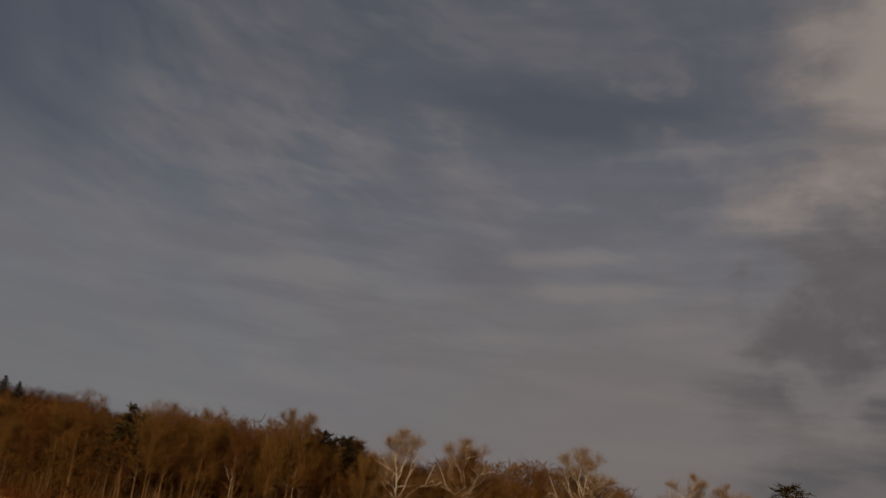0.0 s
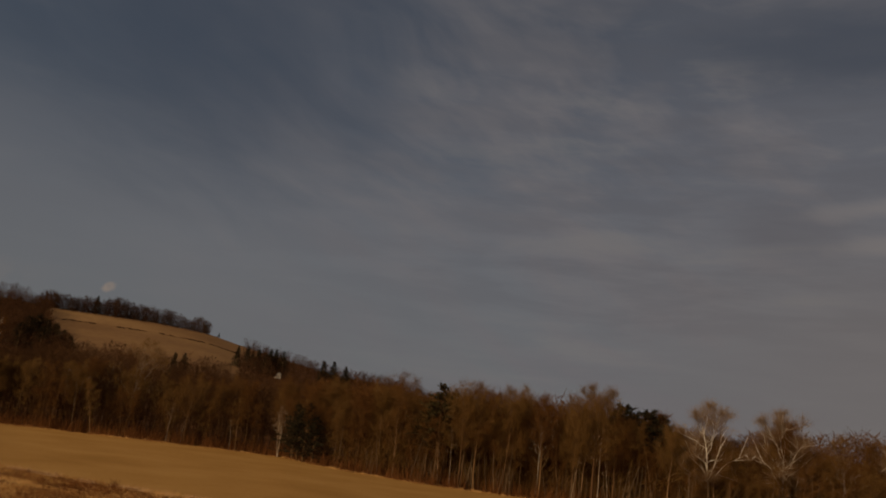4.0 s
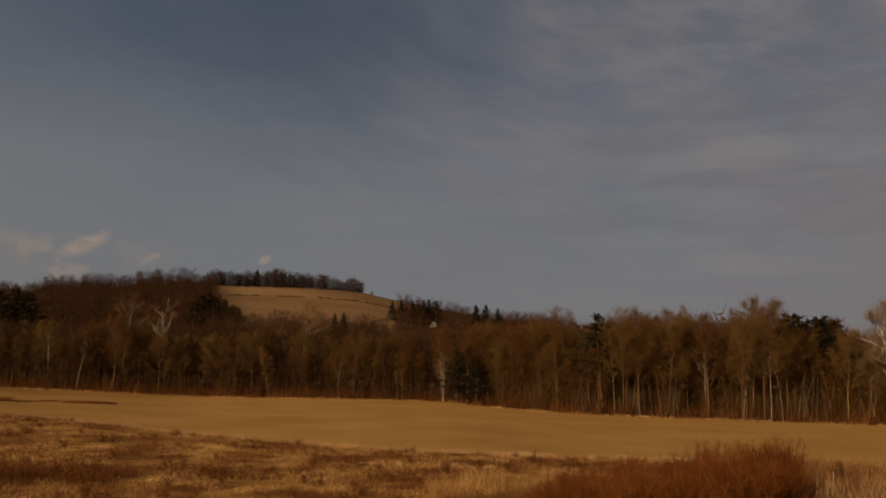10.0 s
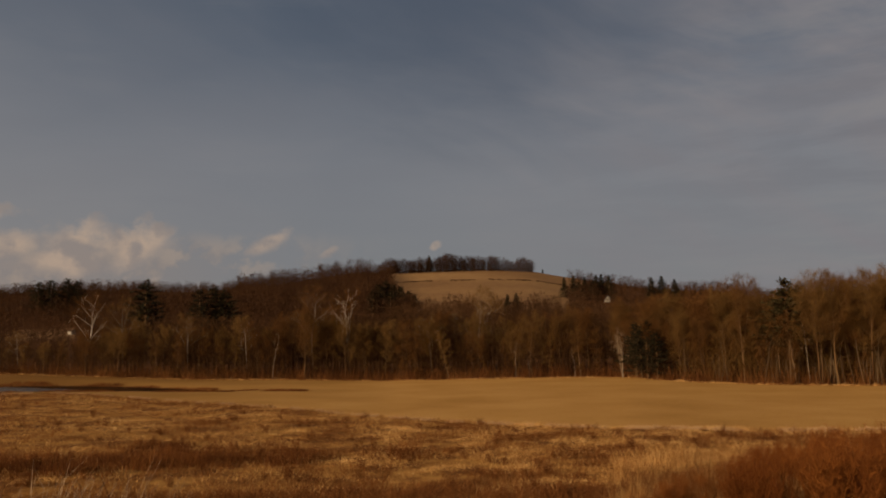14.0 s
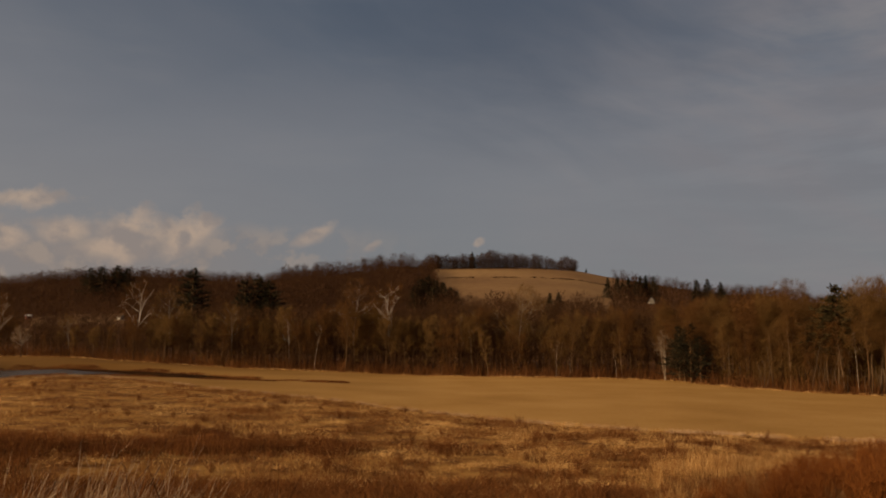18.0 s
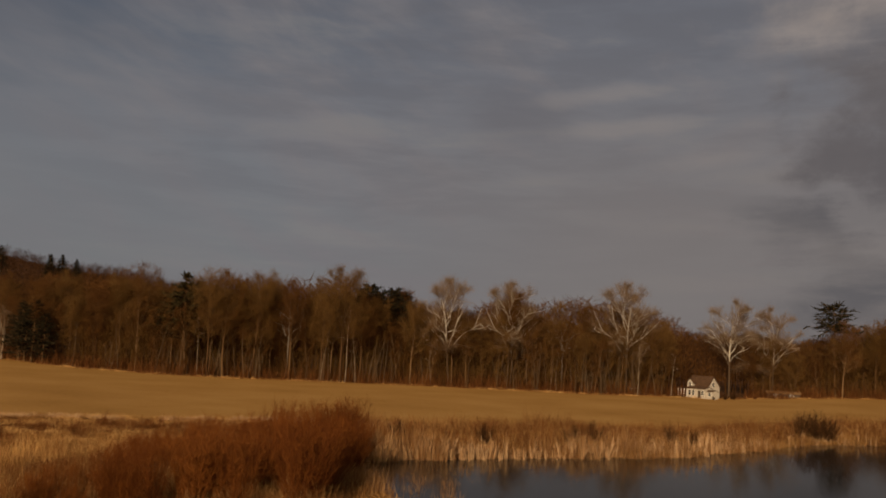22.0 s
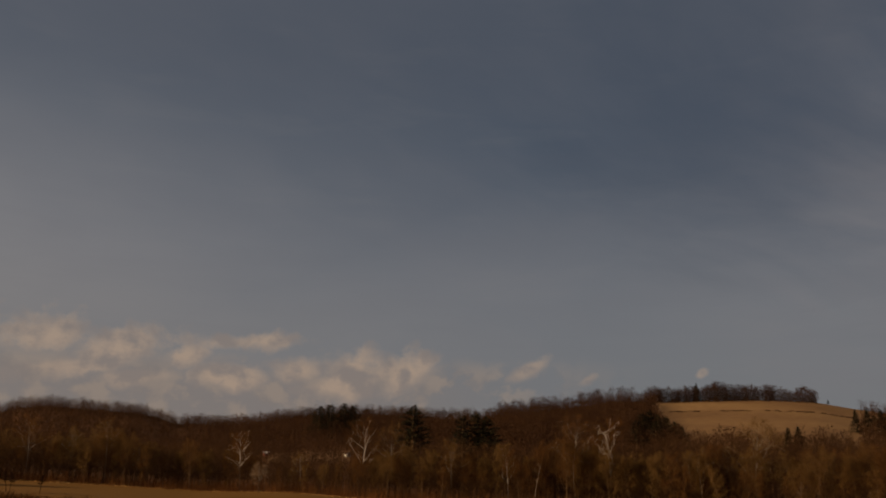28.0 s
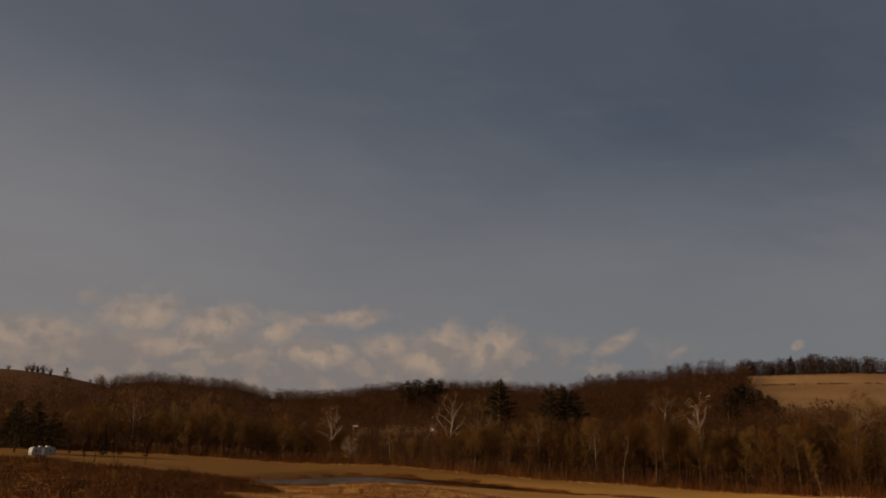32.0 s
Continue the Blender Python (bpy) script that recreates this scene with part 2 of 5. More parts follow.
M = {
    "rough": paint("rough_grass_soil", [(0.11, 0.042, 0.011), (0.21, 0.095, 0.024), (0.33, 0.168, 0.046)], 0.3, 2.6, gain=1.4, spec=0.04),
    "mown": paint("mown_field", [(0.2973, 0.1545, 0.04113), (0.3527, 0.1888, 0.05478), (0.3981, 0.2222, 0.06964)], 0.06, 2.0, bump=0.08, gain=0.9, stretch=(1, 1, 1), spec=0.04),
    "litter": paint("leaf_litter", [(0.04992, 0.02004, 0.00672), (0.08112, 0.03456, 0.01152), (0.1248, 0.05808, 0.02112)], 0.2, 3.0, spec=0.04),
    "pasture": paint("hill_pasture", [(0.1428, 0.07928, 0.03672), (0.1957, 0.1112, 0.04998), (0.2539, 0.1524, 0.06732)], 0.01, 0.2, spec=0.04, gain=0.9, stretch=(0.7, 1, 1)),
    "upper_pasture": paint("upper_hill_pasture", [(0.1428, 0.07928, 0.03672), (0.1957, 0.1112, 0.04998), (0.2539, 0.1524, 0.06732)], 0.01, 0.2, spec=0.04, gain=0.9, stretch=(0.7, 1, 1)),
    "blade": paint("dry_grass", [(0.14, 0.052, 0.015), (0.29, 0.131, 0.038), (0.5, 0.27, 0.088), (0.76, 0.48, 0.185)], 0.14, 1.0, island=0.28, bump=0, gain=1.8),
    "weed": paint("dark_dead_weeds", [(0.0728, 0.0228, 0.0057), (0.131, 0.0442, 0.0105), (0.2766, 0.1077, 0.0285)], 0.12, 1.0, island=0.5, bump=0, gain=1.4),
    "reed": paint("cattail_reed", [(0.1804, 0.0792, 0.0242), (0.2977, 0.1452, 0.0513), (0.4059, 0.2244, 0.09486), (0.5773, 0.3696, 0.1791)], 0.3, 2.0, island=0.9, bump=0),
    "scrub": paint("dark_scrub", [(0.01907, 0.006784, 0.00192), (0.03264, 0.01222, 0.003264), (0.06528, 0.0272, 0.007616)], 0.08, 0.6, island=0.3, bump=0, gain=1.3),
    "stubble": paint("mown_stubble", [(0.2352, 0.1227, 0.0308), (0.3234, 0.1789, 0.0506), (0.441, 0.2652, 0.088)], 0.06, 1.0, island=0.4, bump=0),
    "rust": paint("rusty_dead_weeds", [(0.1235, 0.05045, 0.01533), (0.2333, 0.1064, 0.03197), (0.3432, 0.1797, 0.05833), (0.453, 0.266, 0.1042)], 0.12, 1.0, island=0.45, bump=0, gain=1.3),
    "bark": paint("grey_brown_bark", [(0.05179, 0.02438, 0.008915), (0.07905, 0.04024, 0.01521), (0.1159, 0.06345, 0.02517), (0.2425, 0.1481, 0.0721)], 0.4, 5.0, per_object=0.8, stretch=(1, 1, 0.3)),
    "thicket": paint("thicket_twigs", [(0.044, 0.01833, 0.00605), (0.07216, 0.03196, 0.01045), (0.11, 0.05358, 0.0187)], 0.03, 0.4, island=0.2, bump=0),
    "twig": paint("bare_twigs", [(0.0657, 0.02863, 0.007431), (0.1359, 0.05715, 0.01401), (0.1533, 0.08248, 0.02272), (0.2518, 0.1399, 0.04346)], 0.15, 2.0, island=0.2, per_object=0.8, bump=0),
    "stem": paint("grey_brown_stems", [(0.09, 0.055, 0.027), (0.15, 0.098, 0.052), (0.24, 0.165, 0.095)], 0.2, 2.0, island=0.6, bump=0),
    "pale_twig": paint("pale_twigs", [(0.1393, 0.08452, 0.0432), (0.223, 0.1431, 0.07843), (0.3485, 0.2383, 0.142)], 0.2, 2.0, island=0.3, bump=0),
    "red_twig": paint("red_brown_twigs", [(0.07366, 0.02088, 0.004012), (0.1882, 0.05622, 0.01002), (0.3846, 0.1406, 0.02791)], 0.25, 2.0, island=0.35, per_object=0.35, bump=0),
    "needle": paint("conifer_needles", [(0.0132, 0.01188, 0.00528), (0.02288, 0.01936, 0.00836), (0.044, 0.0352, 0.01496)], 0.4, 3.0, island=0.35, per_object=0.3, bump=0),
    "olive": paint("olive_cedar_needles", [(0.026, 0.0195, 0.0065), (0.046, 0.034, 0.011), (0.08, 0.057, 0.019)], 0.4, 3.0, island=0.35, per_object=0.3, bump=0),
    "far": paint("far_woods_twigs", [(0.03314, 0.01283, 0.004219), (0.05154, 0.0216, 0.007656), (0.07838, 0.03443, 0.01265)], 0.02, 0.3, island=0.15, bump=0),
    "brush": paint("wood_edge_brush", [(0.07624, 0.02599, 0.007245), (0.1334, 0.04853, 0.01311), (0.2859, 0.1213, 0.0353)], 0.1, 1.0, island=0.5, bump=0),
    "wall": paint("white_clapboard", [(0.32, 0.285, 0.225), (0.4, 0.36, 0.29), (0.46, 0.415, 0.34)], 0.5, 4.0, stretch=(1, 1, 12), bump=0.2),
    "roof": paint("brown_shingles", [(0.0513, 0.02706, 0.01344), (0.0741, 0.03936, 0.02016), (0.0969, 0.05316, 0.02856)], 0.8, 6.0, stretch=(1, 1, 6)),
    "steel": paint("dull_white_enamel", [(0.1968, 0.208, 0.2052), (0.2542, 0.264, 0.2584), (0.2952, 0.304, 0.2964)], 0.8, 6.0, rough=0.45, bump=0.05, spec=0.5),
}


def sycamore_bark(name="sycamore_bark", low=9.0, high=11.5, tone=1.0):
    """Grey-brown flaking bark low on the trunk that peels to white above."""
    tones = [(0.36, 0.3, 0.22), (0.68, 0.62, 0.5), (0.82, 0.77, 0.66)] if low > 0 else [(0.13, 0.09, 0.055), (0.28, 0.215, 0.145), (0.42, 0.345, 0.25)]
    m = paint(name, [tuple(c * tone for c in col) for col in tones], 0.35, 3.0, per_object=0.1)
    n, l = m.node_tree.nodes, m.node_tree.links
    b = n["Principled BSDF"]
    co, sp, no = n.new("ShaderNodeTexCoord"), n.new("ShaderNodeSeparateXYZ"), n.new("ShaderNodeTexNoise")
    no.inputs["Scale"].default_value = 0.6
    l.new(co.outputs["Object"], no.inputs["Vector"])
    l.new(co.outputs["Object"], sp.inputs[0])
    add, mp, mix = n.new("ShaderNodeMath"), n.new("ShaderNodeMapRange"), n.new("ShaderNodeMix")
    add.operation = "MULTIPLY_ADD"
    l.new(no.outputs[0], add.inputs[0])
    add.inputs[1].default_value = 5.0
    l.new(sp.outputs[2], add.inputs[2])
    mp.inputs[1].default_value, mp.inputs[2].default_value = low, high
    l.new(add.outputs[0], mp.inputs[0])
    mix.data_type = "RGBA"
    mix.inputs[6].default_value = (0.075, 0.047, 0.026, 1)
    old = b.inputs["Base Color"].links[0].from_socket
    l.new(mp.outputs[0], mix.inputs[0])
    l.new(old, mix.inputs[7])
    l.new(mix.outputs[2], b.inputs["Base Color"])
    return m


M["cattail"] = paint("bleached_cattail", [(0.2767, 0.1508, 0.06835), (0.3742, 0.2221, 0.1067), (0.4882, 0.3253, 0.1794)], 0.8, 4.0, per_object=0.8, bump=0)
M["stalk"] = paint("weathered_stalks", [(0.15, 0.09, 0.045), (0.24, 0.1575, 0.09), (0.3375, 0.24, 0.15)], 0.8, 4.0, per_object=0.5, bump=0)
M["spike"] = paint("cattail_spike", [(0.1, 0.05, 0.02), (0.16, 0.085, 0.035)], 3.0, 20.0)
M["pale"] = sycamore_bark()
M["white_bark"] = sycamore_bark("white_bark", -1.0, 4.0)
M["dull_bark"] = sycamore_bark("dull_whitish_bark", 5.0, 12.0, 0.55)


def rust_shade_left(m):
    """The field is rust-coloured to the left; shade there is put into the colour."""
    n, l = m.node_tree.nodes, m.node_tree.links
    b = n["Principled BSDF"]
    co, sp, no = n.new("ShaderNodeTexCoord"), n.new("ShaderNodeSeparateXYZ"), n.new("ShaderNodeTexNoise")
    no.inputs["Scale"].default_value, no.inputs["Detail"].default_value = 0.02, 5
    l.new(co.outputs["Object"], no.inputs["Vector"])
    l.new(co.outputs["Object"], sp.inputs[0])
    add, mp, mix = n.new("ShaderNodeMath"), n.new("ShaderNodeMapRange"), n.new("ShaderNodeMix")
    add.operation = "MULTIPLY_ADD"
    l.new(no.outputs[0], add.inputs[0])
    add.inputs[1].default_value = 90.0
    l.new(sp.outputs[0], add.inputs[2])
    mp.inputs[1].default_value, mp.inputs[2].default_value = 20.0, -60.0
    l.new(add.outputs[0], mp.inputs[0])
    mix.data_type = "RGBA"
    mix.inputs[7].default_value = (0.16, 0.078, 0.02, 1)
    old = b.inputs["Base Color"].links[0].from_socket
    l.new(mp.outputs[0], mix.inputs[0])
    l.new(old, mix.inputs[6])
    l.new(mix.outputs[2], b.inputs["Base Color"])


rust_shade_left(M["mown"])


def plain(name, colour, rough=0.5, metal=0.0, spec=0.5):
    m = bpy.data.materials.new(name)
    m.use_nodes = True
    b = m.node_tree.nodes["Principled BSDF"]
    b.inputs["Base Color"].default_value = (*colour, 1)
    b.inputs["Roughness"].default_value, b.inputs["Metallic"].default_value = rough, metal
    b.inputs["Specular IOR Level"].default_value = spec
    return m


def water_material(name, colour, rough, spec):
    m = plain(name, colour, rough, 0.0, spec)
    n, l = m.node_tree.nodes, m.node_tree.links
    b = n["Principled BSDF"]
    b.inputs["IOR"].default_value = 1.33
    co, no, bp = n.new("ShaderNodeTexCoord"), n.new("ShaderNodeTexNoise"), n.new("ShaderNodeBump")
    no.inputs["Scale"].default_value, no.inputs["Detail"].default_value = 1.3, 4
    bp.inputs["Strength"].default_value, bp.inputs["Distance"].default_value = 0.16, 0.05
    l.new(co.outputs["Object"], no.inputs["Vector"])
    l.new(no.outputs[0], bp.inputs["Height"])
    l.new(bp.outputs[0], b.inputs["Normal"])
    return m


M["water"] = water_material("still_water", (0.014, 0.013, 0.011), 0.07, 0.13)
M["ripples"] = water_material("muddy_ruffled_water", (0.05, 0.034, 0.018), 0.25, 0.1)


# ---------------------------------------------------------------- mesh helpers
def mesh_of(name, verts, faces, material, smooth=False):
    me = bpy.data.meshes.new(name)
    me.from_pydata([tuple(map(float, v)) for v in verts] if not isinstance(verts, np.ndarray) else verts.tolist(), [], faces if isinstance(faces, list) else faces.tolist())
    me.materials.append(material)
    if smooth:
        me.polygons.foreach_set("use_smooth", [True] * len(me.polygons))
    me.update()
    return me


def part(name, data, parent, label=""):
    ob = new(name, data)
    ob.parent = parent
    return tagged(ob, label)


BEARING = 1.022                 # plan bearings to true ones, within 75 degrees of straight ahead


def polar(az, r, z=0.0):
    a = radians(float(np.interp(az, (-180, -75, 75, 180), (-180, -75 * BEARING, 75 * BEARING, 180))))
    return Vector((r * math.sin(a), r * math.cos(a), z))


def table(pairs):
    xs, ys = [p[0] for p in pairs], [p[1] for p in pairs]
    return lambda a: np.interp(a, xs, ys)


# ---------------------------------------------------------------- the lie of the land
# by azimuth in degrees, clockwise from straight ahead
wood_r = table([(-60, 300), (-52, 300), (-43, 290), (-36, 280), (-30, 262), (-25, 248), (-20, 240), (-14, 235), (-7, 230), (0, 226), (8, 224.5), (9, 221), (10.3, 212), (11.5, 205), (13, 201), (17, 198), (28, 200), (37, 205), (46, 210), (54, 224), (61, 240), (66, 255), (74, 270), (90, 285)])
wood_el = table([(-60, 0.1), (-52, 0.08), (-46, -0.1), (-43, -0.2), (-36, -0.6), (-30, -0.66), (-25, -1.05), (-20, -1.42), (-14, -1.68), (-7, -2.02), (0, -2.09), (5, -2.14), (9, -2.22), (10.3, -2.38), (11.5, -2.5), (13, -2.63), (17, -2.85), (22, -2.97), (28, -3.0), (37, -3.02), (46, -3.0), (54, -2.85), (61, -2.35), (66, -2.1), (74, -1.75), (90, -1.6)])
edge_r = table([(-60, 236), (-51, 226), (-49, 212), (-47, 200), (-45, 192), (-40, 175), (-36, 158), (-33, 163), (-30, 170), (-27.6, 171), (-21, 150), (-14.5, 131), (-9, 118), (-3.5, 106), (2, 99), (7.7, 94), (13, 95), (18.4, 97), (24, 100), (30, 101), (35, 101), (44, 111), (52, 120), (59, 140), (66, 158), (72, 196), (90, 202)])
foot_z = table([(-60, 2.6), (-34, 1.6), (-28, 1.3), (-14, 0.8), (0, 0.5), (30, 0.4), (90, 0.5)])
crest_el = table([(-90, 4.6), (-60, 4.7), (-53, 4.75), (-51, 4.6), (-49.8, 4.4), (-48.4, 4.15), (-47.5, 3.9), (-46.7, 4.2), (-45.2, 4.4), (-43.5, 4.3), (-40, 4.15), (-38.6, 3.85), (-37.7, 3.55), (-35, 3.58), (-33, 3.7), (-31.3, 4.0), (-29, 4.33), (-26.8, 4.5), (-22.6, 4.45), (-20.4, 4.3), (-17.8, 4.34), (-15.6, 4.62), (-13.4, 4.82), (-10.5, 5.22), (-8.8, 5.52), (-6.5, 5.35), (-3, 5.38), (0, 5.36), (3, 5.15), (5, 4.7), (8, 4.15), (12, 3.4), (15, 3.3), (17, 2.8), (20, 2.3), (30, 1.8), (40, 1.3), (50, 0.8), (55, 0.4), (58.5, 0.2), (62, 0.5), (66, 0.95), (71, 0.95), (76, 1.2), (90, 1.6)])
CREST = 1050.0
pond_near = table([(30, 68), (31.5, 61), (34, 50), (38, 46), (44, 44), (50, 43), (60, 42), (95, 42)])
pond_far = table([(30, 68.5), (32, 69.5), (36.5, 72), (44.5, 76.5), (52, 85), (57, 97), (59, 106), (66, 119), (70, 123), (78, 122), (95, 116)])
pool_near = table([(-39, 172), (-36, 164), (-33, 169), (-30, 176), (-27, 180), (-22, 182), (-17.4, 182)])
pool_far = table([(-39, 176), (-36, 200), (-33, 222), (-30, 226), (-27, 222), (-22, 206), (-17.4, 184)])
pool_water = table([(-39, 175), (-36, 197), (-33, 216), (-30, 210), (-28, 196), (-26, 185), (-25, 178.5)])


def smooth01(x):
    x = min(1.0, max(0.0, x))
    return x * x * (3 - 2 * x)


def base_land(az, r):
    """Height of the ground before the waters are let in."""
    back = smooth01((abs(az) - 95) / 40)
    a = min(90.0, max(-90.0, az))
    wr, fz = float(wood_r(a)), float(foot_z(a)) * (1 - back) + 8.0 * back
    wz = EYE + wr * math.tan(radians(float(wood_el(a))))
    wz = wz * (1 - back) + 11.0 * back
    if r < 45:
        z = 8.35 + (fz - 8.35) * (r / 45) ** 0.96
    elif r < wr:
        z = fz + (wz - fz) * (r - 45) / (wr - 45)
    else:
        cz = EYE + CREST * math.tan(radians(float(crest_el(a))))
        u = min(1.0, (r - wr) / (CREST - wr))
        z = wz + (cz - wz) * (0.38 * u + 0.62 * u * u) if r <= CREST else cz - (r - CREST) * 0.012
    return z


def pool_z(az):
    return base_land(az, float(pool_near(az))) - 0.12


def land(az, r):
    """Height of the ground at an azimuth and a distance from the viewpoint."""
    z = base_land(az, r)
    if 29 < az < 96:
        d = min(r - float(pond_near(az)), float(pond_far(az)) - r, (az - 29.5) * 1.2)
        z = z + (-0.9 - z) * smooth01((d + 3.0) / 4.0) if d > -3 else z
    if -40.5 < az < -16:
        far = float(pool_far(az)) - r
        d = min(r - float(pool_near(az)), far, (-17.2 - az) * 2.4, (az + 39.3) * 4)
        wide = 14.0 if far < 0 else 3.0
        z = min(z, z + (pool_z(az) - 0.35 - z) * smooth01((d + wide) / (wide + 1.0))) if d > -wide else z
    if 20 < r < 900:
        z += (0.25 if not float(edge_r(az)) < r < float(wood_r(az)) else 0.02) * noise.noise((r * math.sin(radians(az)) * 0.05, r * math.cos(radians(az)) * 0.05, 0)) * min(1, (r - 20) / 30)
    return z


def build_ground():
    azs = [-180 + 5 * i for i in range(22)] + [-70 + 0.75 * i for i in range(220)] + [95 + 5 * i for i in range(17)]
    def rows(az):
        a = min(90.0, max(-90.0, az))
        e, w = float(edge_r(a)), float(wood_r(a))
        r = [3.0 + 42.0 * i / 9 for i in range(10)] + [45 + (e - 45) * i / 26 for i in range(1, 27)]
        r += [e + (w - e) * i / 22 for i in range(1, 23)] + [w + 8, w + 30, w + 60, w + 100]
        r += [w + 100 + (620 - w - 100) * i / 5 for i in range(1, 6)] + [620 + (CREST - 620) * i / 12 for i in range(1, 13)]
        return r + [1200, 1500, 2000, 3000, 4700]
    verts, faces, mats = [(0, 0, 8.35)], [], []
    k = len(rows(0))
    for az in azs:
        verts += [polar(az, r, land(az, r)) for r in rows(az)]
    n = len(azs)
    for i in range(n):
        j = (i + 1) % n
        faces.append((0, 1 + i * k, 1 + j * k))
        mats.append(0)
        for q in range(k - 1):
            faces.append((1 + i * k + q, 1 + i * k + q + 1, 1 + j * k + q + 1, 1 + j * k + q))
            open_slope = -7.2 < azs[i] < 6 and q > 62 or -32.4 < azs[i] < -26.6 and 63 < q < 66
            mats.append(0 if q < 35 else 1 if q < 57 else 4 if open_slope and q > 74 else 3 if open_slope else 2)
    me = mesh_of("ground", verts, faces, M["rough"], True)
    for m in ("mown", "litter", "pasture", "upper_pasture"):
        me.materials.append(M[m])
    me.polygons.foreach_set("material_index", mats)
    return tagged(new("ground", me), "dry winter valley floor with mown field and rising hills", "ground", kind="structure")


build_ground()


def sheet(name, near, far, a0, a1, level, material, label):
    verts, faces = [], []
    n = 60
    for i in range(n + 1):
        a = a0 + (a1 - a0) * i / n
        lo, hi = float(near(a)) - 1.5, float(far(a)) + 1.5
        verts += [polar(a, lo + (hi - lo) * q / 6, level(a)) for q in range(7)]
    for i in range(n):
        for q in range(6):
            p = i * 7 + q
            faces.append((p, p + 7, p + 8, p + 1))
    return tagged(new(name, mesh_of(name, verts, faces, M[material], True)), label, "water", kind="structure")


sheet("pond_water", pond_near, pond_far, 30.5, 95, lambda a: 0.0, "water", "still dark pond reflecting the cloudy sky")
sheet("flood_water", pool_near, pool_water, -38.8, -25.0, pool_z, "ripples", "shallow dark run of flood water across the field")


# ---------------------------------------------------------------- bare trees
class Wood:
    """Collects tapered limbs and thin twigs."""

    def __init__(self, seed):
        self.rng = random.Random(seed)
        self.v, self.f, self.tv, self.tf = [], [], [], []

    def limb(self, pts, r0, r1, sides):
        base = len(self.v)
        n = len(pts)
        for i, p in enumerate(pts):
            d = (pts[min(i + 1, n - 1)] - pts[max(i - 1, 0)]).normalized()
            x = d.orthogonal().normalized()
            y = d.cross(x)
            r = r0 + (r1 - r0) * i / (n - 1)
            for s in range(sides):
                a = 2 * math.pi * s / sides
                self.v.append(p + (x * math.cos(a) + y * math.sin(a)) * r)
        for i in range(n - 1):
            for s in range(sides):
                t = (s + 1) % sides
                self.f.append((base + i * sides + s, base + i * sides + t, base + (i + 1) * sides + t, base + (i + 1) * sides + s))

    def twig(self, p, d, length, width):
        x = d.orthogonal().normalized()
        x = (Matrix.Rotation(self.rng.uniform(0, 3.14), 3, d) @ x) * width * 0.5
        b = len(self.tv)
        self.tv += [p - x, p + x, p + d * length]
        self.tf.append((b, b + 1, b + 2))

    def way(self, p, d, length, steps, wobble, lift=0.0):
        pts = [p.copy()]
        d = d.normalized()
        for _ in range(steps):
            d = (d + Vector((self.rng.gauss(0, wobble), self.rng.gauss(0, wobble), self.rng.gauss(0, wobble) + lift))).normalized()
            pts.append(pts[-1] + d * (length / steps))
        return pts


def within(pts, h, wide):
    """Draws a limb in until its end lies inside the domed outline of the crown."""
    for _ in range(12):
        e = pts[-1]
        dz = (e.z - 0.6 * h) / (0.36 * h)
        if (e.x * e.x + e.y * e.y) / (wide * wide) + dz * dz < 1:
            break
        pts = [pts[0] + (p - pts[0]) * 0.86 for p in pts]
    return pts


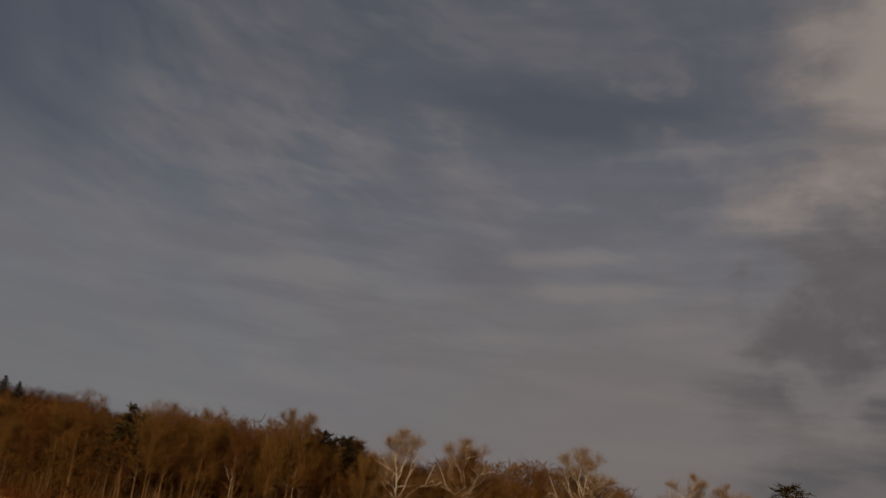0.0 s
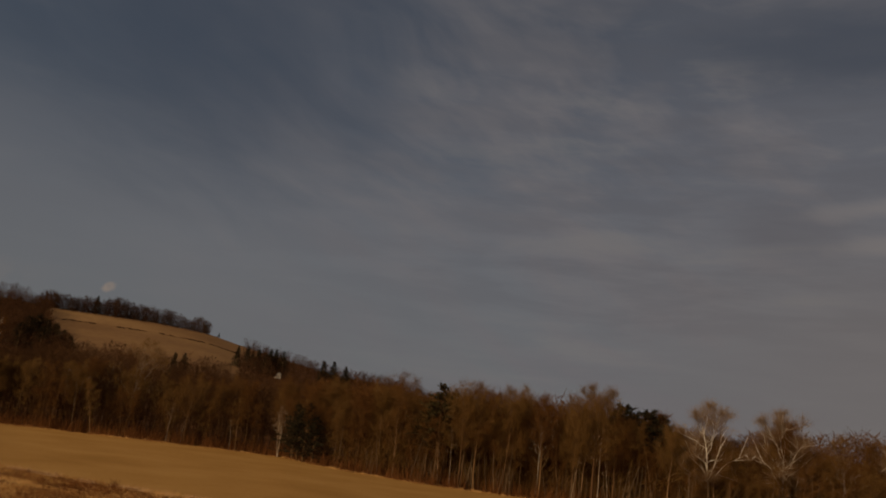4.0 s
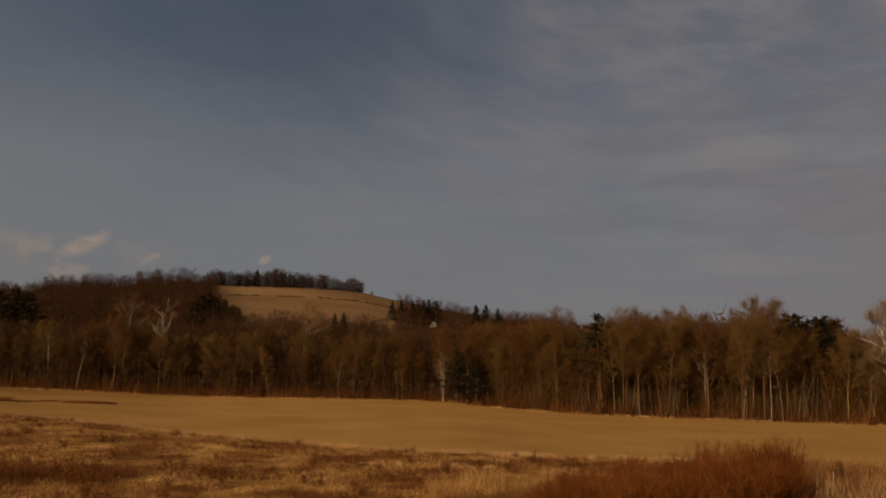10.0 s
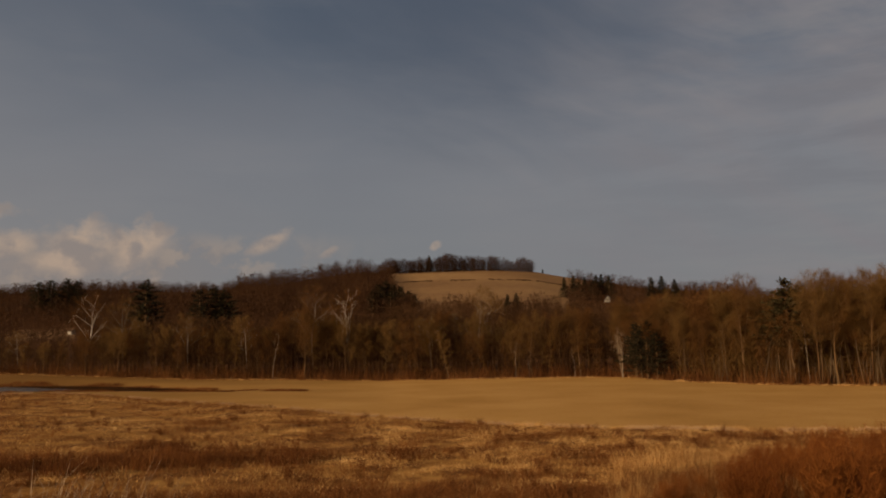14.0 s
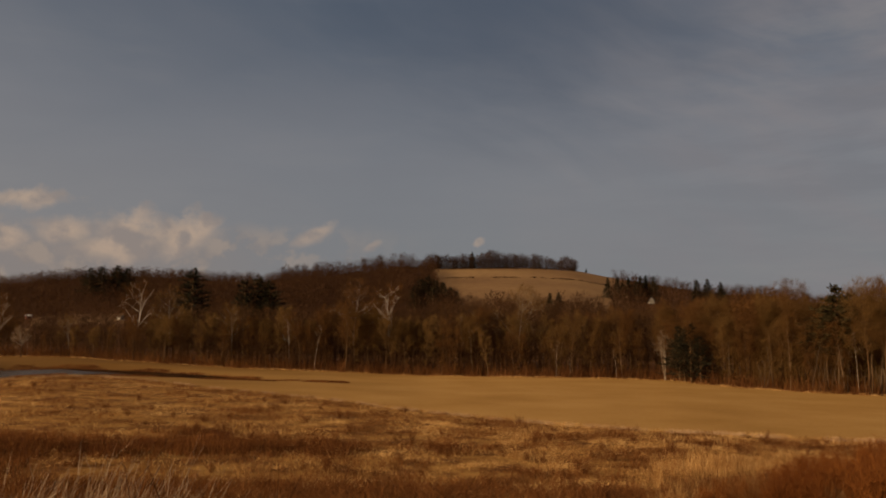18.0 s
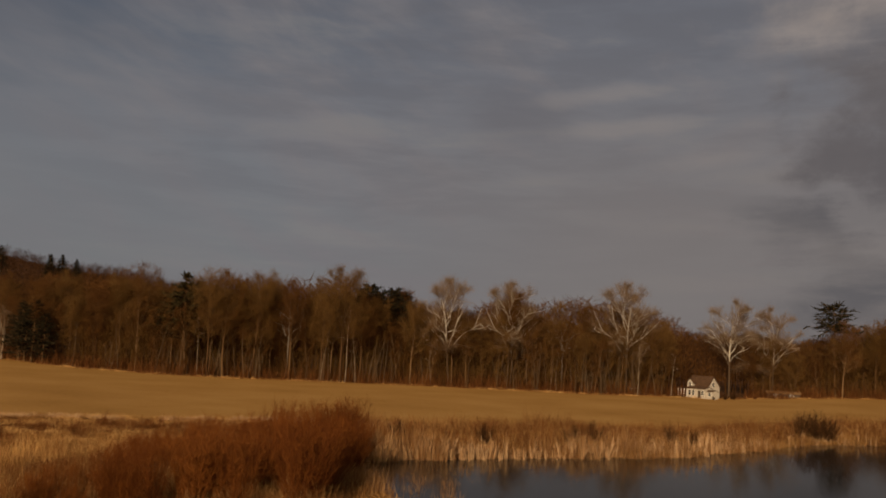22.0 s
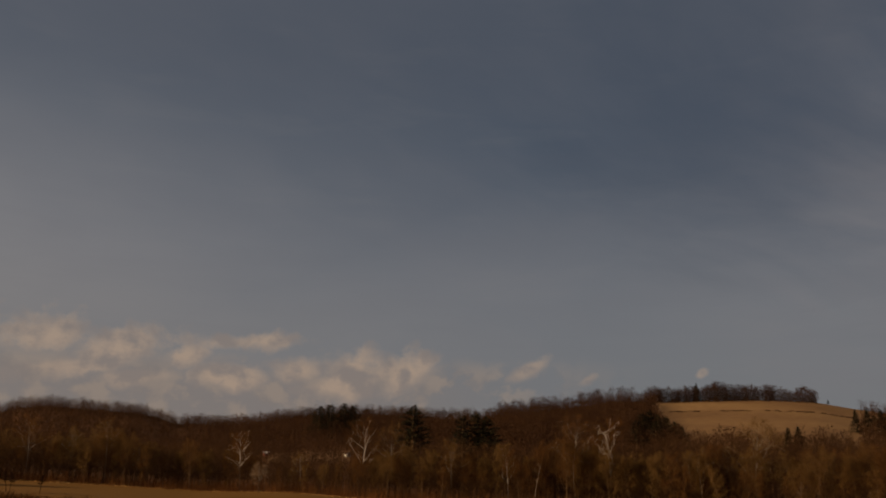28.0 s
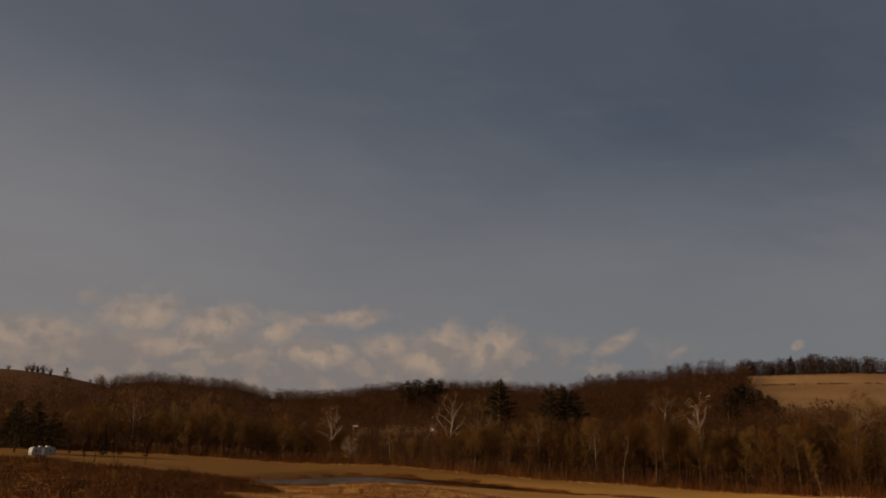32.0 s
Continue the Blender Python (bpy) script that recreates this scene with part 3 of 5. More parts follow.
def bare_tree_meshes(seed, h, spread, r0, fork, limbs, subs, twigs, twig_len, twig_w, wood_mat, twig_mat, stems=1, twist=0.13, stout=0.45):
    w = Wood(seed)
    g = w.rng
    wide = spread * h * 0.72
    for _ in range(stems):
        lean = Vector((g.gauss(0, 0.03 + 0.12 * (stems > 1)), g.gauss(0, 0.03 + 0.12 * (stems > 1)), 1))
        trunk = w.way(Vector((g.gauss(0, 0.25) * (stems > 1), g.gauss(0, 0.25) * (stems > 1), -0.4)), lean, h * 0.8, 9, 0.04, 0.02)
        w.limb(trunk, r0, r0 * 0.12, 6)
        for i in range(limbs):
            u = fork + (0.97 - fork) * (i + g.random() * 0.7) / limbs
            q = u * 9
            k = min(8, int(q))
            p = trunk[k].lerp(trunk[k + 1], q - k)
            a = i * 2.4 + g.uniform(-0.5, 0.5)
            up = 0.6 + 1.1 * u * g.uniform(0.5, 1.3)
            d = Vector((math.cos(a), math.sin(a), up))
            length = spread * h * (1.2 - 0.5 * u) * g.uniform(0.75, 1.1)
            br = within(w.way(p, d, length, 5, twist, 0.04), h, wide)
            length = (br[5] - br[0]).length
            rl = r0 * (1 - 0.85 * u) * stout
            w.limb(br, rl, rl * (0.08 if stout < 0.6 else 0.22), 3)
            tips = [(br[5], br[4])] * 2
            for s in range(subs):
                v = 0.2 + 0.8 * (s + g.random()) / subs
                q2 = min(4.99, v * 5)
                p2 = br[int(q2)].lerp(br[int(q2) + 1], q2 - int(q2))
                d2 = (br[min(5, int(q2) + 1)] - br[int(q2)]).normalized() + Vector((g.gauss(0, 0.7), g.gauss(0, 0.7), g.gauss(0.1, 0.5)))
                sub = within(w.way(p2, d2, max(1.0, length * 0.45) * g.uniform(0.6, 1.2), 1, 0.2, 0.03), h, wide)
                if stout < 0.6:
                    w.limb(sub, rl * 0.22, 0.006, 3)
                elif s % 3 == 0:
                    w.limb(sub, rl * 0.4, 0.02, 3)
                else:
                    w.twig(sub[0], sub[1] - sub[0], 1.0, 0.05)
                tips += [(sub[1], sub[0].lerp(sub[1], 0.45)), (sub[1], sub[0])]
            for b, c in tips:
                for _t in range(twigs // 2):
                    p3 = b.lerp(c, g.uniform(0, 1.0))
                    d3 = Vector((g.gauss(0, 0.6), g.gauss(0, 0.6), g.gauss(0.16, 0.5))) + (b - c).normalized() * 0.35
                    w.twig(p3, d3.normalized(), twig_len * g.uniform(0.5, 1.3), twig_w)
    return mesh_of("trunk", w.v, w.f, wood_mat, True), mesh_of("crown", w.tv, w.tf, twig_mat)


class Kind:
    """A kind of thing that is built once and then copied."""

    def __init__(self, name, label, category, group, meshes):
        self.name, self.label, self.category, self.group, self.meshes, self.first = name, label, category, group, meshes, None

    def put(self, az, r, scale=1.0, tall=1.0, turn=None, sink=0.15, label=""):
        g = random.Random(int(az * 977 + r * 131))
        spin = g.uniform(0, 360) if turn is None else turn
        m = Matrix.Translation(polar(az, r, land(az, r) - sink)) @ pose(0, 0, 0, 0, 0, spin) @ Matrix.Diagonal((scale, scale, scale * tall, 1))
        if self.first is None:
            ob = self.first = tagged(new(self.name), self.label, self.category, self.group)
            for part_name, me in self.meshes:
                part(part_name, me, ob)
            ob.matrix_basis = m
            self.size = m
        else:
            ob = copy_thing(self.first, m)
            ob.matrix_basis = m
        if label:
            tagged(ob, label)
        return ob


def tree_kind(seed, *shape, label="tall leafless tree with grey-brown bark and fine twigs", group="trees of the wood edge", pale=False, stems=1, twig=""):
    t, c = bare_tree_meshes(seed, *shape, M[pale if pale else "bark"], M[twig or ("pale_twig" if pale else "twig")], stems, 0.27 if pale else 0.14, 0.7 if pale == "pale" else 0.45)
    return Kind("tree", label, "tree", group, [("trunk", t), ("crown", c)])


# height, spread, trunk radius, fork height, limbs, subs, twigs each, twig length, twig width; all built 20 m high
TALL = [tree_kind(10 + i, 20, sp, 0.2, fk, lm + 8, 13, 44, 1.3, 0.0135) for i, (sp, fk, lm) in enumerate([(0.3, 0.36, 13), (0.34, 0.32, 14), (0.26, 0.4, 13), (0.3, 0.36, 15), (0.36, 0.34, 13)])]
SLIM = [tree_kind(30 + i, 20, sp, 0.1, 0.2, 16, 8, 44, 1.3, 0.0145, label="slender leafless young tree with brown twigs", stems=st) for i, (sp, st) in enumerate([(0.22, 1), (0.24, 1), (0.28, 2), (0.2, 1)])]
PALE = [tree_kind(50 + i, 20, sp, 0.25, 0.34, 17, 16, 90, 1.6, 0.0105, label="large leafless sycamore with white upper limbs", group="sycamores", pale="pale") for i, sp in enumerate((0.4, 0.43, 0.42))]
CLUMP = tree_kind(63, 20, 0.26, 0.17, 0.4, 7, 5, 10, 1.4, 0.024, label="leafless tree with several pale leaning stems", group="sycamores", pale="white_bark", stems=4)
BROWN_PALE = [tree_kind(54 + 3 * i, 20, sp, 0.15, 0.4, 12, 12, 50, 1.1, 0.013, label="leafless sycamore with whitish upper limbs and brown twigs", group="sycamores", pale="pale", twig="twig") for i, sp in enumerate((0.36, 0.32, 0.28))]
FAINT = [tree_kind(154 + 3 * i, 20, sp, 0.11, 0.45, 12, 10, 44, 1.1, 0.017, label="leafless tree with dull whitish limbs in a haze of twigs", group="trees of the wood edge", pale="dull_bark", twig="twig") for i, sp in enumerate((0.42, 0.34, 0.46))]
DOME = tree_kind(95, 20, 0.36, 0.24, 0.34, 26, 15, 64, 1.3, 0.011, label="tall leafless tree with a broad domed crown")
BIRCH = [tree_kind(62 + i, 20, 0.16, 0.1, 0.6, 7, 3, 8, 1.2, 0.03, label="slender leafless tree with a pale trunk", group="pale-trunked trees", pale="white_bark") for i in range(2)]


def conifer_meshes(seed, h, width, skirt, tiers, per, droop, needles="needle"):
    w = Wood(seed)
    g = w.rng
    w.limb([Vector((0, 0, -0.3)), Vector((0, 0, h * 0.5)), Vector((0, 0, h * 0.97))], h * 0.014, 0.03, 6)
    for i in range(tiers):
        u = skirt + (1 - skirt) * (i + g.random() * 0.6) / tiers
        reach = width * h * (1 - (u - skirt) / (1 - skirt)) ** (0.3 if skirt > 0.5 else 0.8 if skirt > 0.12 else 1.05) * g.uniform(0.75, 1.15) + 0.12
        for k in range(per):
            a = k * 2 * math.pi / per + i * 1.3 + g.uniform(-0.5, 0.5)
            out = Vector((math.cos(a), math.sin(a), -droop + 0.5 * u + g.gauss(0, 0.15)))
            br = w.way(Vector((0, 0, (u + g.uniform(-0.03, 0.02)) * h * 0.98)), out, reach * g.uniform(0.6, 1.25), 3, 0.09)
            w.limb(br, 0.05, 0.015, 3)
            for _ in range(16):
                q = g.uniform(0.4, 2.99)
                p = br[int(q)].lerp(br[int(q) + 1], q - int(q))
                d = Vector((g.gauss(0, 0.5), g.gauss(0, 0.5), g.gauss(-0.05, 0.35))) + out * 0.7
                w.twig(p, d.normalized(), g.uniform(0.5, 1.2) * h / 16 * (0.3 + 0.7 * min(1.0, reach / (0.6 * width * h))), 0.2 * h / 16)
    return mesh_of("trunk", w.v, w.f, M["bark"], True), mesh_of("crown", w.tv, w.tf, M[needles])


def conifer_kind(seed, *shape, label="dark green conifer among the bare trees"):
    t, c = conifer_meshes(seed, *shape)
    return Kind("conifer", label, "tree", "conifers", [("trunk", t), ("crown", c)])


SPRUCE = [conifer_kind(70, 16, 0.17, 0.06, 30, 6, 0.2, label="dark green pointed spruce tree"), conifer_kind(71, 16, 0.2, 0.1, 28, 6, 0.1, label="dark green pointed spruce tree")]
PINE = [conifer_kind(72, 16, 0.27, 0.25, 24, 5, -0.15, label="dark green broad-crowned pine tree"), conifer_kind(73, 16, 0.3, 0.15, 24, 5, -0.05, label="dark green broad-crowned pine tree")]
OLIVE = conifer_kind(75, 16, 0.3, 0.42, 22, 7, 0.1, "olive", label="broad olive-brown cedar at the wood edge")
ROUND_PINE = conifer_kind(76, 16, 0.2, 0.6, 14, 9, 0.1, label="dark green pine with a round crown above the bare trees")
HIGH_PINE = conifer_kind(74, 16, 0.235, 0.68, 7, 12, 0.4, label="tall pine with a flat-topped dark crown")

# front of the wood: canopy height by azimuth, as the elevation of the tops
top_el = table([(-60, 3.0), (-45, 3.0), (-40, 2.8), (-36, 2.6), (-33, 2.2), (-32.2, 1.5), (-30, 1.25), (-27.4, 1.35), (-26, 2.2), (-22, 2.7), (-14, 2.8), (-7, 2.7), (0, 2.6), (6, 2.7), (10, 3.0), (12, 3.4), (13.7, 3.9), (17.2, 3.5), (19, 3.7), (21.4, 4.25), (24, 3.95), (26.5, 3.9), (28, 4.1), (30, 4.1), (31.3, 3.6), (34.3, 3.1), (38.4, 3.0), (42.6, 3.35), (45.3, 3.5), (48, 3.1), (51, 2.5), (52.6, 2.0), (56, 1.8), (58.4, 1.2), (60, 2.0), (63.5, 2.6), (66, 2.2), (66.8, 1.7), (70.9, 1.6), (75, 1.9), (90, 2.6)])


def wood_height(az):
    r = float(wood_r(az))
    lift = 0.98 + 0.15 * noise.noise((az * 0.3, 3.3, 0)) + 0.12 * noise.noise((az * 0.9, 9.1, 0))
    return lift * r * (math.tan(radians(float(top_el(az)))) - math.tan(radians(float(wood_el(az)))))


GAPS = ((7.9, 800), (-26.7, 570), (-22.25, 570), (-31.9, 605))


def in_gap(az, r, wide=0.2):
    """Narrow openings in the woods through which far buildings show."""
    return any(abs(az - a) < wide and r < far for a, far in GAPS)


def plant_wood_edge():
    g = random.Random(5)
    for depth, step, kinds in ((1.5, 1.02, SLIM + TALL[:3] + SLIM), (8, 1.06, TALL + SLIM[:2])):
        az = -58.0
        while az < 84:
            az += step * g.uniform(0.5, 1.5)
            k = g.choice(kinds)
            h = wood_height(az) * g.uniform(0.82, 1.09) * (0.85 if k in SLIM and depth < 5 else 1.0)
            r = float(wood_r(az)) + depth + g.uniform(-1.5, 4)
            if 51.3 < az < 55.8 or in_gap(az, r, 0.28):
                continue
            k.put(az, r, h / 19.0, 1.0)


plant_wood_edge()
for az, dr, h, k in [(-33.4, 0, 20, 0), (-9.5, 8, 28, 1), (-25.9, 7, 25, 0), (-39.6, 4, 15, 2), (-43.4, 6, 19, 1)]:
    BROWN_PALE[k].put(az, float(wood_r(az)) + dr, h / 19.5)
for az, dr, h, k in [(-11.95, 6, 27, 0), (-4.0, 5, 19, 1), (-0.8, 12, 27, 2), (-45.8, 5, 21, 0), (-41.5, 6, 22, 1), (-23.8, 9, 23, 0), (25.6, 0, 23, 1), (-16.2, 5, 18, 1), (-29.6, 3, 13, 2), (-19.8, 6, 19, 0), (44.0, 3, 20, 1), (66.2, 3, 19, 2)]:
    FAINT[k].put(az, float(wood_r(az)) + dr, h / 19.5)
for az, dr, h, k in [(36.45, 4, 27.5, 1), (40.65, 3, 27.5, 1), (48.1, 4, 29.0, 1), (54.5, 14, 26.5, 2), (57.1, 5, 24.0, 2)]:
    PALE[k].put(az, float(wood_r(az)) + dr, h / 19.5)
CLUMP.put(8.65, float(wood_r(8.65)) - 3.0, 0.74)
for i, (az, r, h) in enumerate([(1.65, 225.0, 11), (5.6, 224.2, 9), (2.55, 224.5, 7), (27.9, 198.5, 17), (29.5, 198.2, 20), (30.2, 199.0, 14), (19.95, 197.5, 15), (-14.5, 233.5, 15), (-31.9, 262.0, 10), (35.2, 203.5, 12), (48.9, 212.0, 16), (51.0, 216.0, 13)]):
    BIRCH[i % 2].put(az, r, h / 19.0)
for az, dr, h, k in [(61.0, -1, 20, 4), (27.9, -1, 22, 2), (30.4, 0, 21, 0), (21.6, -1, 25, 0), (23.4, 0, 25, 3), (20.6, 0, 25, 4), (25.8, 0, 24, 0)]:
    TALL[k].put(az, float(wood_r(az)) + dr, h / 19.0)

DOME.put(29.2, float(wood_r(29.2)) - 2.0, 28.0 / 19.2)


def put_top(kind, az, r, top, built=16.0):
    """Sets a tree whose tip stands at the elevation top."""
    k = (EYE + r * math.tan(radians(top)) - land(az, r)) / built
    wide = 1.75 if r > 600 and kind in SPRUCE else 1.7 if r > 400 else 1.5 if kind in PINE else 1.0
    kind.put(az, r, k * wide, 1 / wide)


# conifers of the tall wood
# the pines from 63 to 74 degrees are mostly added, in place of cloud shade
for az, r, top, k in [(18.95, 202, 4.05, OLIVE), (19.7, 206, 3.5, OLIVE), (18.3, 204, 2.6, OLIVE), (30.9, 213, 3.7, ROUND_PINE), (30.3, 214, 3.4, ROUND_PINE), (32.5, 213, 3.5, ROUND_PINE), (33.2, 214, 3.3, ROUND_PINE), (31.7, 214, 3.25, ROUND_PINE), (9.6, float(wood_r(9.6)) - 1, 1.5, PINE[1]), (10.3, float(wood_r(10.3)) - 1, 1.65, PINE[1]), (9.9, float(wood_r(9.9)) - 2, 1.0, PINE[0]), (10.9, float(wood_r(10.9)) - 1, 0.8, PINE[1]), (60.6, 247, 3.65, HIGH_PINE), (69.4, 274, 2.3, SPRUCE[0]), (70.5, 275, 1.2, PINE[1]), (66.5, 268, 1.5, PINE[1]), (67.3, 270, 1.4, PINE[0]), (73.8, 282, 1.8, PINE[0]), (72.6, 284, 1.6, PINE[1]), (63.0, 260, 1.4, PINE[1]), (46.2, 222, 1.4, PINE[1]), (50.0, 232, 1.0, PINE[0])]:
    put_top(k, az, r, top)
# conifers in and above the young wood
for az, r, top, k in [(-22.4, 330, 5.2, PINE[0]), (-19.1, 310, 4.6, PINE[1]), (-18.2, 312, 4.8, PINE[1]), (-17.5, 310, 4.5, PINE[0]), (-27.0, 700, 5.2, PINE[0]), (-27.9, 700, 5.15, PINE[1]), (-26.4, 700, 5.1, PINE[1]), (-28.6, 700, 5.0, PINE[0]), (-7.4, 596, 4.7, PINE[1]), (-6.9, 600, 4.9, PINE[0]), (-6.4, 598, 4.6, PINE[1]), (-5.9, 596, 4.45, PINE[1]), (-5.4, 592, 4.1, PINE[0]), (-4.95, 590, 3.8, PINE[1]), (-6.6, 585, 4.1, PINE[1]), (-7.8, 590, 4.2, PINE[0]), (-50.3, 262, 2.4, PINE[1]), (-51.3, 258, 2.9, PINE[0]), (-52.3, 262, 3.0, PINE[1]), (-47.4, 262, 1.7, SPRUCE[0]), (-52.5, 300, 2.6, PINE[0]), (-50.0, 1000, 5.05, PINE[1]), (-3.9, 1046, 6.55, SPRUCE[0])]:
    put_top(k, az, r, top)
# spruces and pines on the far hillside
for az, r, top, k in [(5.15, 802, 4.7, SPRUCE[0]), (5.78, 800, 4.72, SPRUCE[1]), (6.5, 803, 4.68, SPRUCE[0]), (7.26, 800, 4.76, SPRUCE[1]), (7.61, 806, 4.8, SPRUCE[0]), (8.1, 803, 4.74, SPRUCE[1]), (6.1, 795, 4.3, PINE[1]), (7.0, 795, 4.35, PINE[0]), (10.81, 760, 4.45, SPRUCE[0]), (11.48, 760, 4.48, SPRUCE[1]), (12.31, 760, 4.25, SPRUCE[0]), (1.3, 540, 3.7, SPRUCE[0]), (1.9, 540, 3.75, SPRUCE[1]), (3.75, 1050, 5.3, SPRUCE[1])]:
    put_top(k, az, r, top)


# ---------------------------------------------------------------- far woods on the hills
def far_woods(name, label, spots, seed, twigs=66, thick=0.0085, material="far", low=0.16, reach=1.0):
    """Many bare trees joined: spots are (az, r, height)."""
    g = np.random.RandomState(seed)
    tri = []
    for az, r, h in spots:
        base = np.array(polar(az, r, land(az, r) - 0.3))
        n = twigs
        u = g.uniform(low, 0.95, n)
        a = g.uniform(0, 2 * np.pi, n)
        rad = 0.25 * h * np.sin(np.pi * np.clip(u * 0.9 + 0.09, 0, 1)) ** 0.6 * np.sqrt(g.uniform(0, 1, n))
        p = base + np.stack([rad * np.cos(a), rad * np.sin(a), u * h], 1)
        d = np.stack([np.cos(a) * 0.5 + g.normal(0, 0.4, n), np.sin(a) * 0.5 + g.normal(0, 0.4, n), g.uniform(0.3, 1.2, n) * reach], 1)
        d /= np.linalg.norm(d, axis=1)[:, None]
        s = np.cross(d, g.normal(0, 1, (n, 3)))
        s /= np.linalg.norm(s, axis=1)[:, None]
        ln = h * reach * g.uniform(0.1, 0.24, n)[:, None]
        tri.append(np.stack([p - s * h * thick, p + s * h * thick, p + d * ln], 1).reshape(-1, 3))
        x, y = np.array([h * 0.01, 0, 0]), np.array([0, h * 0.01, 0])
        top = base + np.array([g.normal(0, 0.02) * h, g.normal(0, 0.02) * h, h * 0.9])
        tri.append(np.array([base - x - y, base + x - y, top, base + x - y, base + y, top, base + y, base - x - y, top]))
    v = np.concatenate(tri)
    f = np.arange(len(v)).reshape(-1, 3)
    return tagged(new(name, mesh_of(name, v, f, M[material])), label, "woods", kind="stuff")


def scatter(n, seed, a0, a1, r0, r1, h0, h1, keep=lambda az, r: True):
    g = random.Random(seed)
    out = []
    while len(out) < n:
        az, r = g.uniform(a0, a1), math.sqrt(g.uniform(r0 * r0, r1 * r1))
        if keep(az, r):
            out.append((az, r, g.uniform(h0, h1)))
    return out


def open_hill(az, r):
    """The pasture on the hill, the clearing and the bare hill are free of trees."""
    if -6.4 + 2.2 * max(0, (760 - r) / 240) < az < 5.4 and r > 588 + 26 * noise.noise((az * 0.6, 6.6, 0)):
        return False
    if in_gap(az, r) or (noise.noise((az * 2.3, r * 0.045, 9.0)) > -0.2 and -32.3 + 0.9 * noise.noise((r * 0.02, 1.0, 0)) < az < -26.9 + 1.2 * noise.noise((r * 0.03, 4.0, 0)) and 535 < r < 600 + 22 * noise.noise((az * 0.9, 2.0, 0))):
        return False
    return not (-62 < az < -48.3 and r > 760)


def interior():
    g = random.Random(8)
    out = []
    for depth, step in ((12, 0.42), (17, 0.42), (24, 0.44), (32, 0.46)):
        az = -59.0
        while az < 86:
            az += step * g.uniform(0.5, 1.5)
            if (51.3 < az < 55.8 and depth < 20) or in_gap(az, 240):
                continue
            out.append((az, float(wood_r(az)) + depth + g.uniform(-2, 4), wood_height(az) * g.uniform(0.9, 1.05)))
    return out


INNER = interior()


def edge_stems():
    """Slender sunlit stems in loose clumps along the front of the tall wood."""
    g = random.Random(51)
    w = Wood(52)
    for _ in range(46):
        az = g.uniform(11.5, 50.5)
        for _k in range(g.choice((1, 2, 3, 4, 6))):
            a = az + g.gauss(0, 0.28)
            r = float(wood_r(a)) + g.uniform(-2.0, 3.0)
            x, y, z = polar(a, r, land(a, r) - 0.3)
            h, thick = g.uniform(4.5, 12.0), g.uniform(0.05, 0.12)
            d = Vector((g.gauss(0, 0.1), g.gauss(0, 0.1), 1))
            stem = w.way(Vector((x, y, z)), d, h, 4, 0.05, 0.03)
            w.limb(stem, thick, thick * 0.3, 4)
            for q in (2, 3, 4):
                for _t in range(9):
                    w.twig(stem[q - 1].lerp(stem[q], g.random()), Vector((g.gauss(0, 0.5), g.gauss(0, 0.5), g.uniform(0.2, 1.0))).normalized(), g.uniform(0.8, 2.2), 0.03)
    v, f = w.v + w.tv, w.f + [tuple(i + len(w.v) for i in t) for t in w.tf]
    return tagged(new("edge_stems", mesh_of("edge_stems", v, f, M["stem"])), "slender grey-brown stems along the front of the wood", "saplings", kind="stuff")


edge_stems()
far_woods("wood_interior", "dense leafless tan-brown trees behind the tall wood edge", [p for p in INNER if p[0] > 10.5], 7, 180, 0.0036, "twig", 0.2, 0.55)
far_woods("young_wood_interior", "dense dark leafless young trees behind the wood edge", [p for p in INNER if p[0] <= 10.5], 17, 180, 0.0036, "thicket", 0.2, 0.55)
far_woods("sapling_thicket", "thicket of thin dark saplings at the wood edge", [(a, float(wood_r(a)) + d, h) for a, d, h in scatter(560, 9, -60, 12, -1, 8, 5, 11) if not in_gap(a, 240)], 9, 110, 0.006, "thicket", 0.1, 0.6)
far_woods("edge_saplings", "thin brown saplings under the tall wood edge", [(a, float(wood_r(a)) + d, h) for a, d, h in scatter(950, 10, 11, 86, -1, 10, 3, 11.5) if not 51 < a < 56], 19, 120, 0.005, "twig", 0.1, 0.6)
far_woods("slope_woods", "leafless brown woods on the lower hill slopes", scatter(2900, 1, -62, 88, 245, 520, 12, 16, lambda a, r: r > float(wood_r(a)) + 40 and open_hill(a, r)), 1, 96, 0.0055, "far", 0.16, 0.7)
far_woods("hill_woods", "leafless brown woods on the far hills", scatter(5200, 2, -65, 90, 500, 980, 14, 19, open_hill), 2, 36, 0.012)
far_woods("ridge_woods", "leafless woods along the ridge line", scatter(3600, 6, -50, 90, 970, 1068, 9, 14, open_hill), 6, 70, 0.0095, "far", 0.0, 0.45)
far_woods("left_ridge_woods", "close-set leafless trees along the left ridge", scatter(1700, 12, -48.1, -14, 985, 1062, 6, 15, open_hill), 12, 90, 0.009, "far", 0.0, 0.42)
far_woods("knoll_woods", "dense dark leafless woods on the knoll", scatter(900, 11, -17, -5, 560, 1060, 15, 20, open_hill), 11, 56, 0.01)
far_woods("pasture_foot_woods", "leafless brown trees along the foot of the hill pasture", scatter(260, 14, -7, 6.5, 505, 600, 12, 15, open_hill), 14, 96, 0.0055, "thicket", 0.16, 0.7)
far_woods("upper_slope_woods", "close brown woods above the clearing on the slope", scatter(900, 15, -36, -17, 600, 960, 12, 17, open_hill), 15, 60, 0.0085)
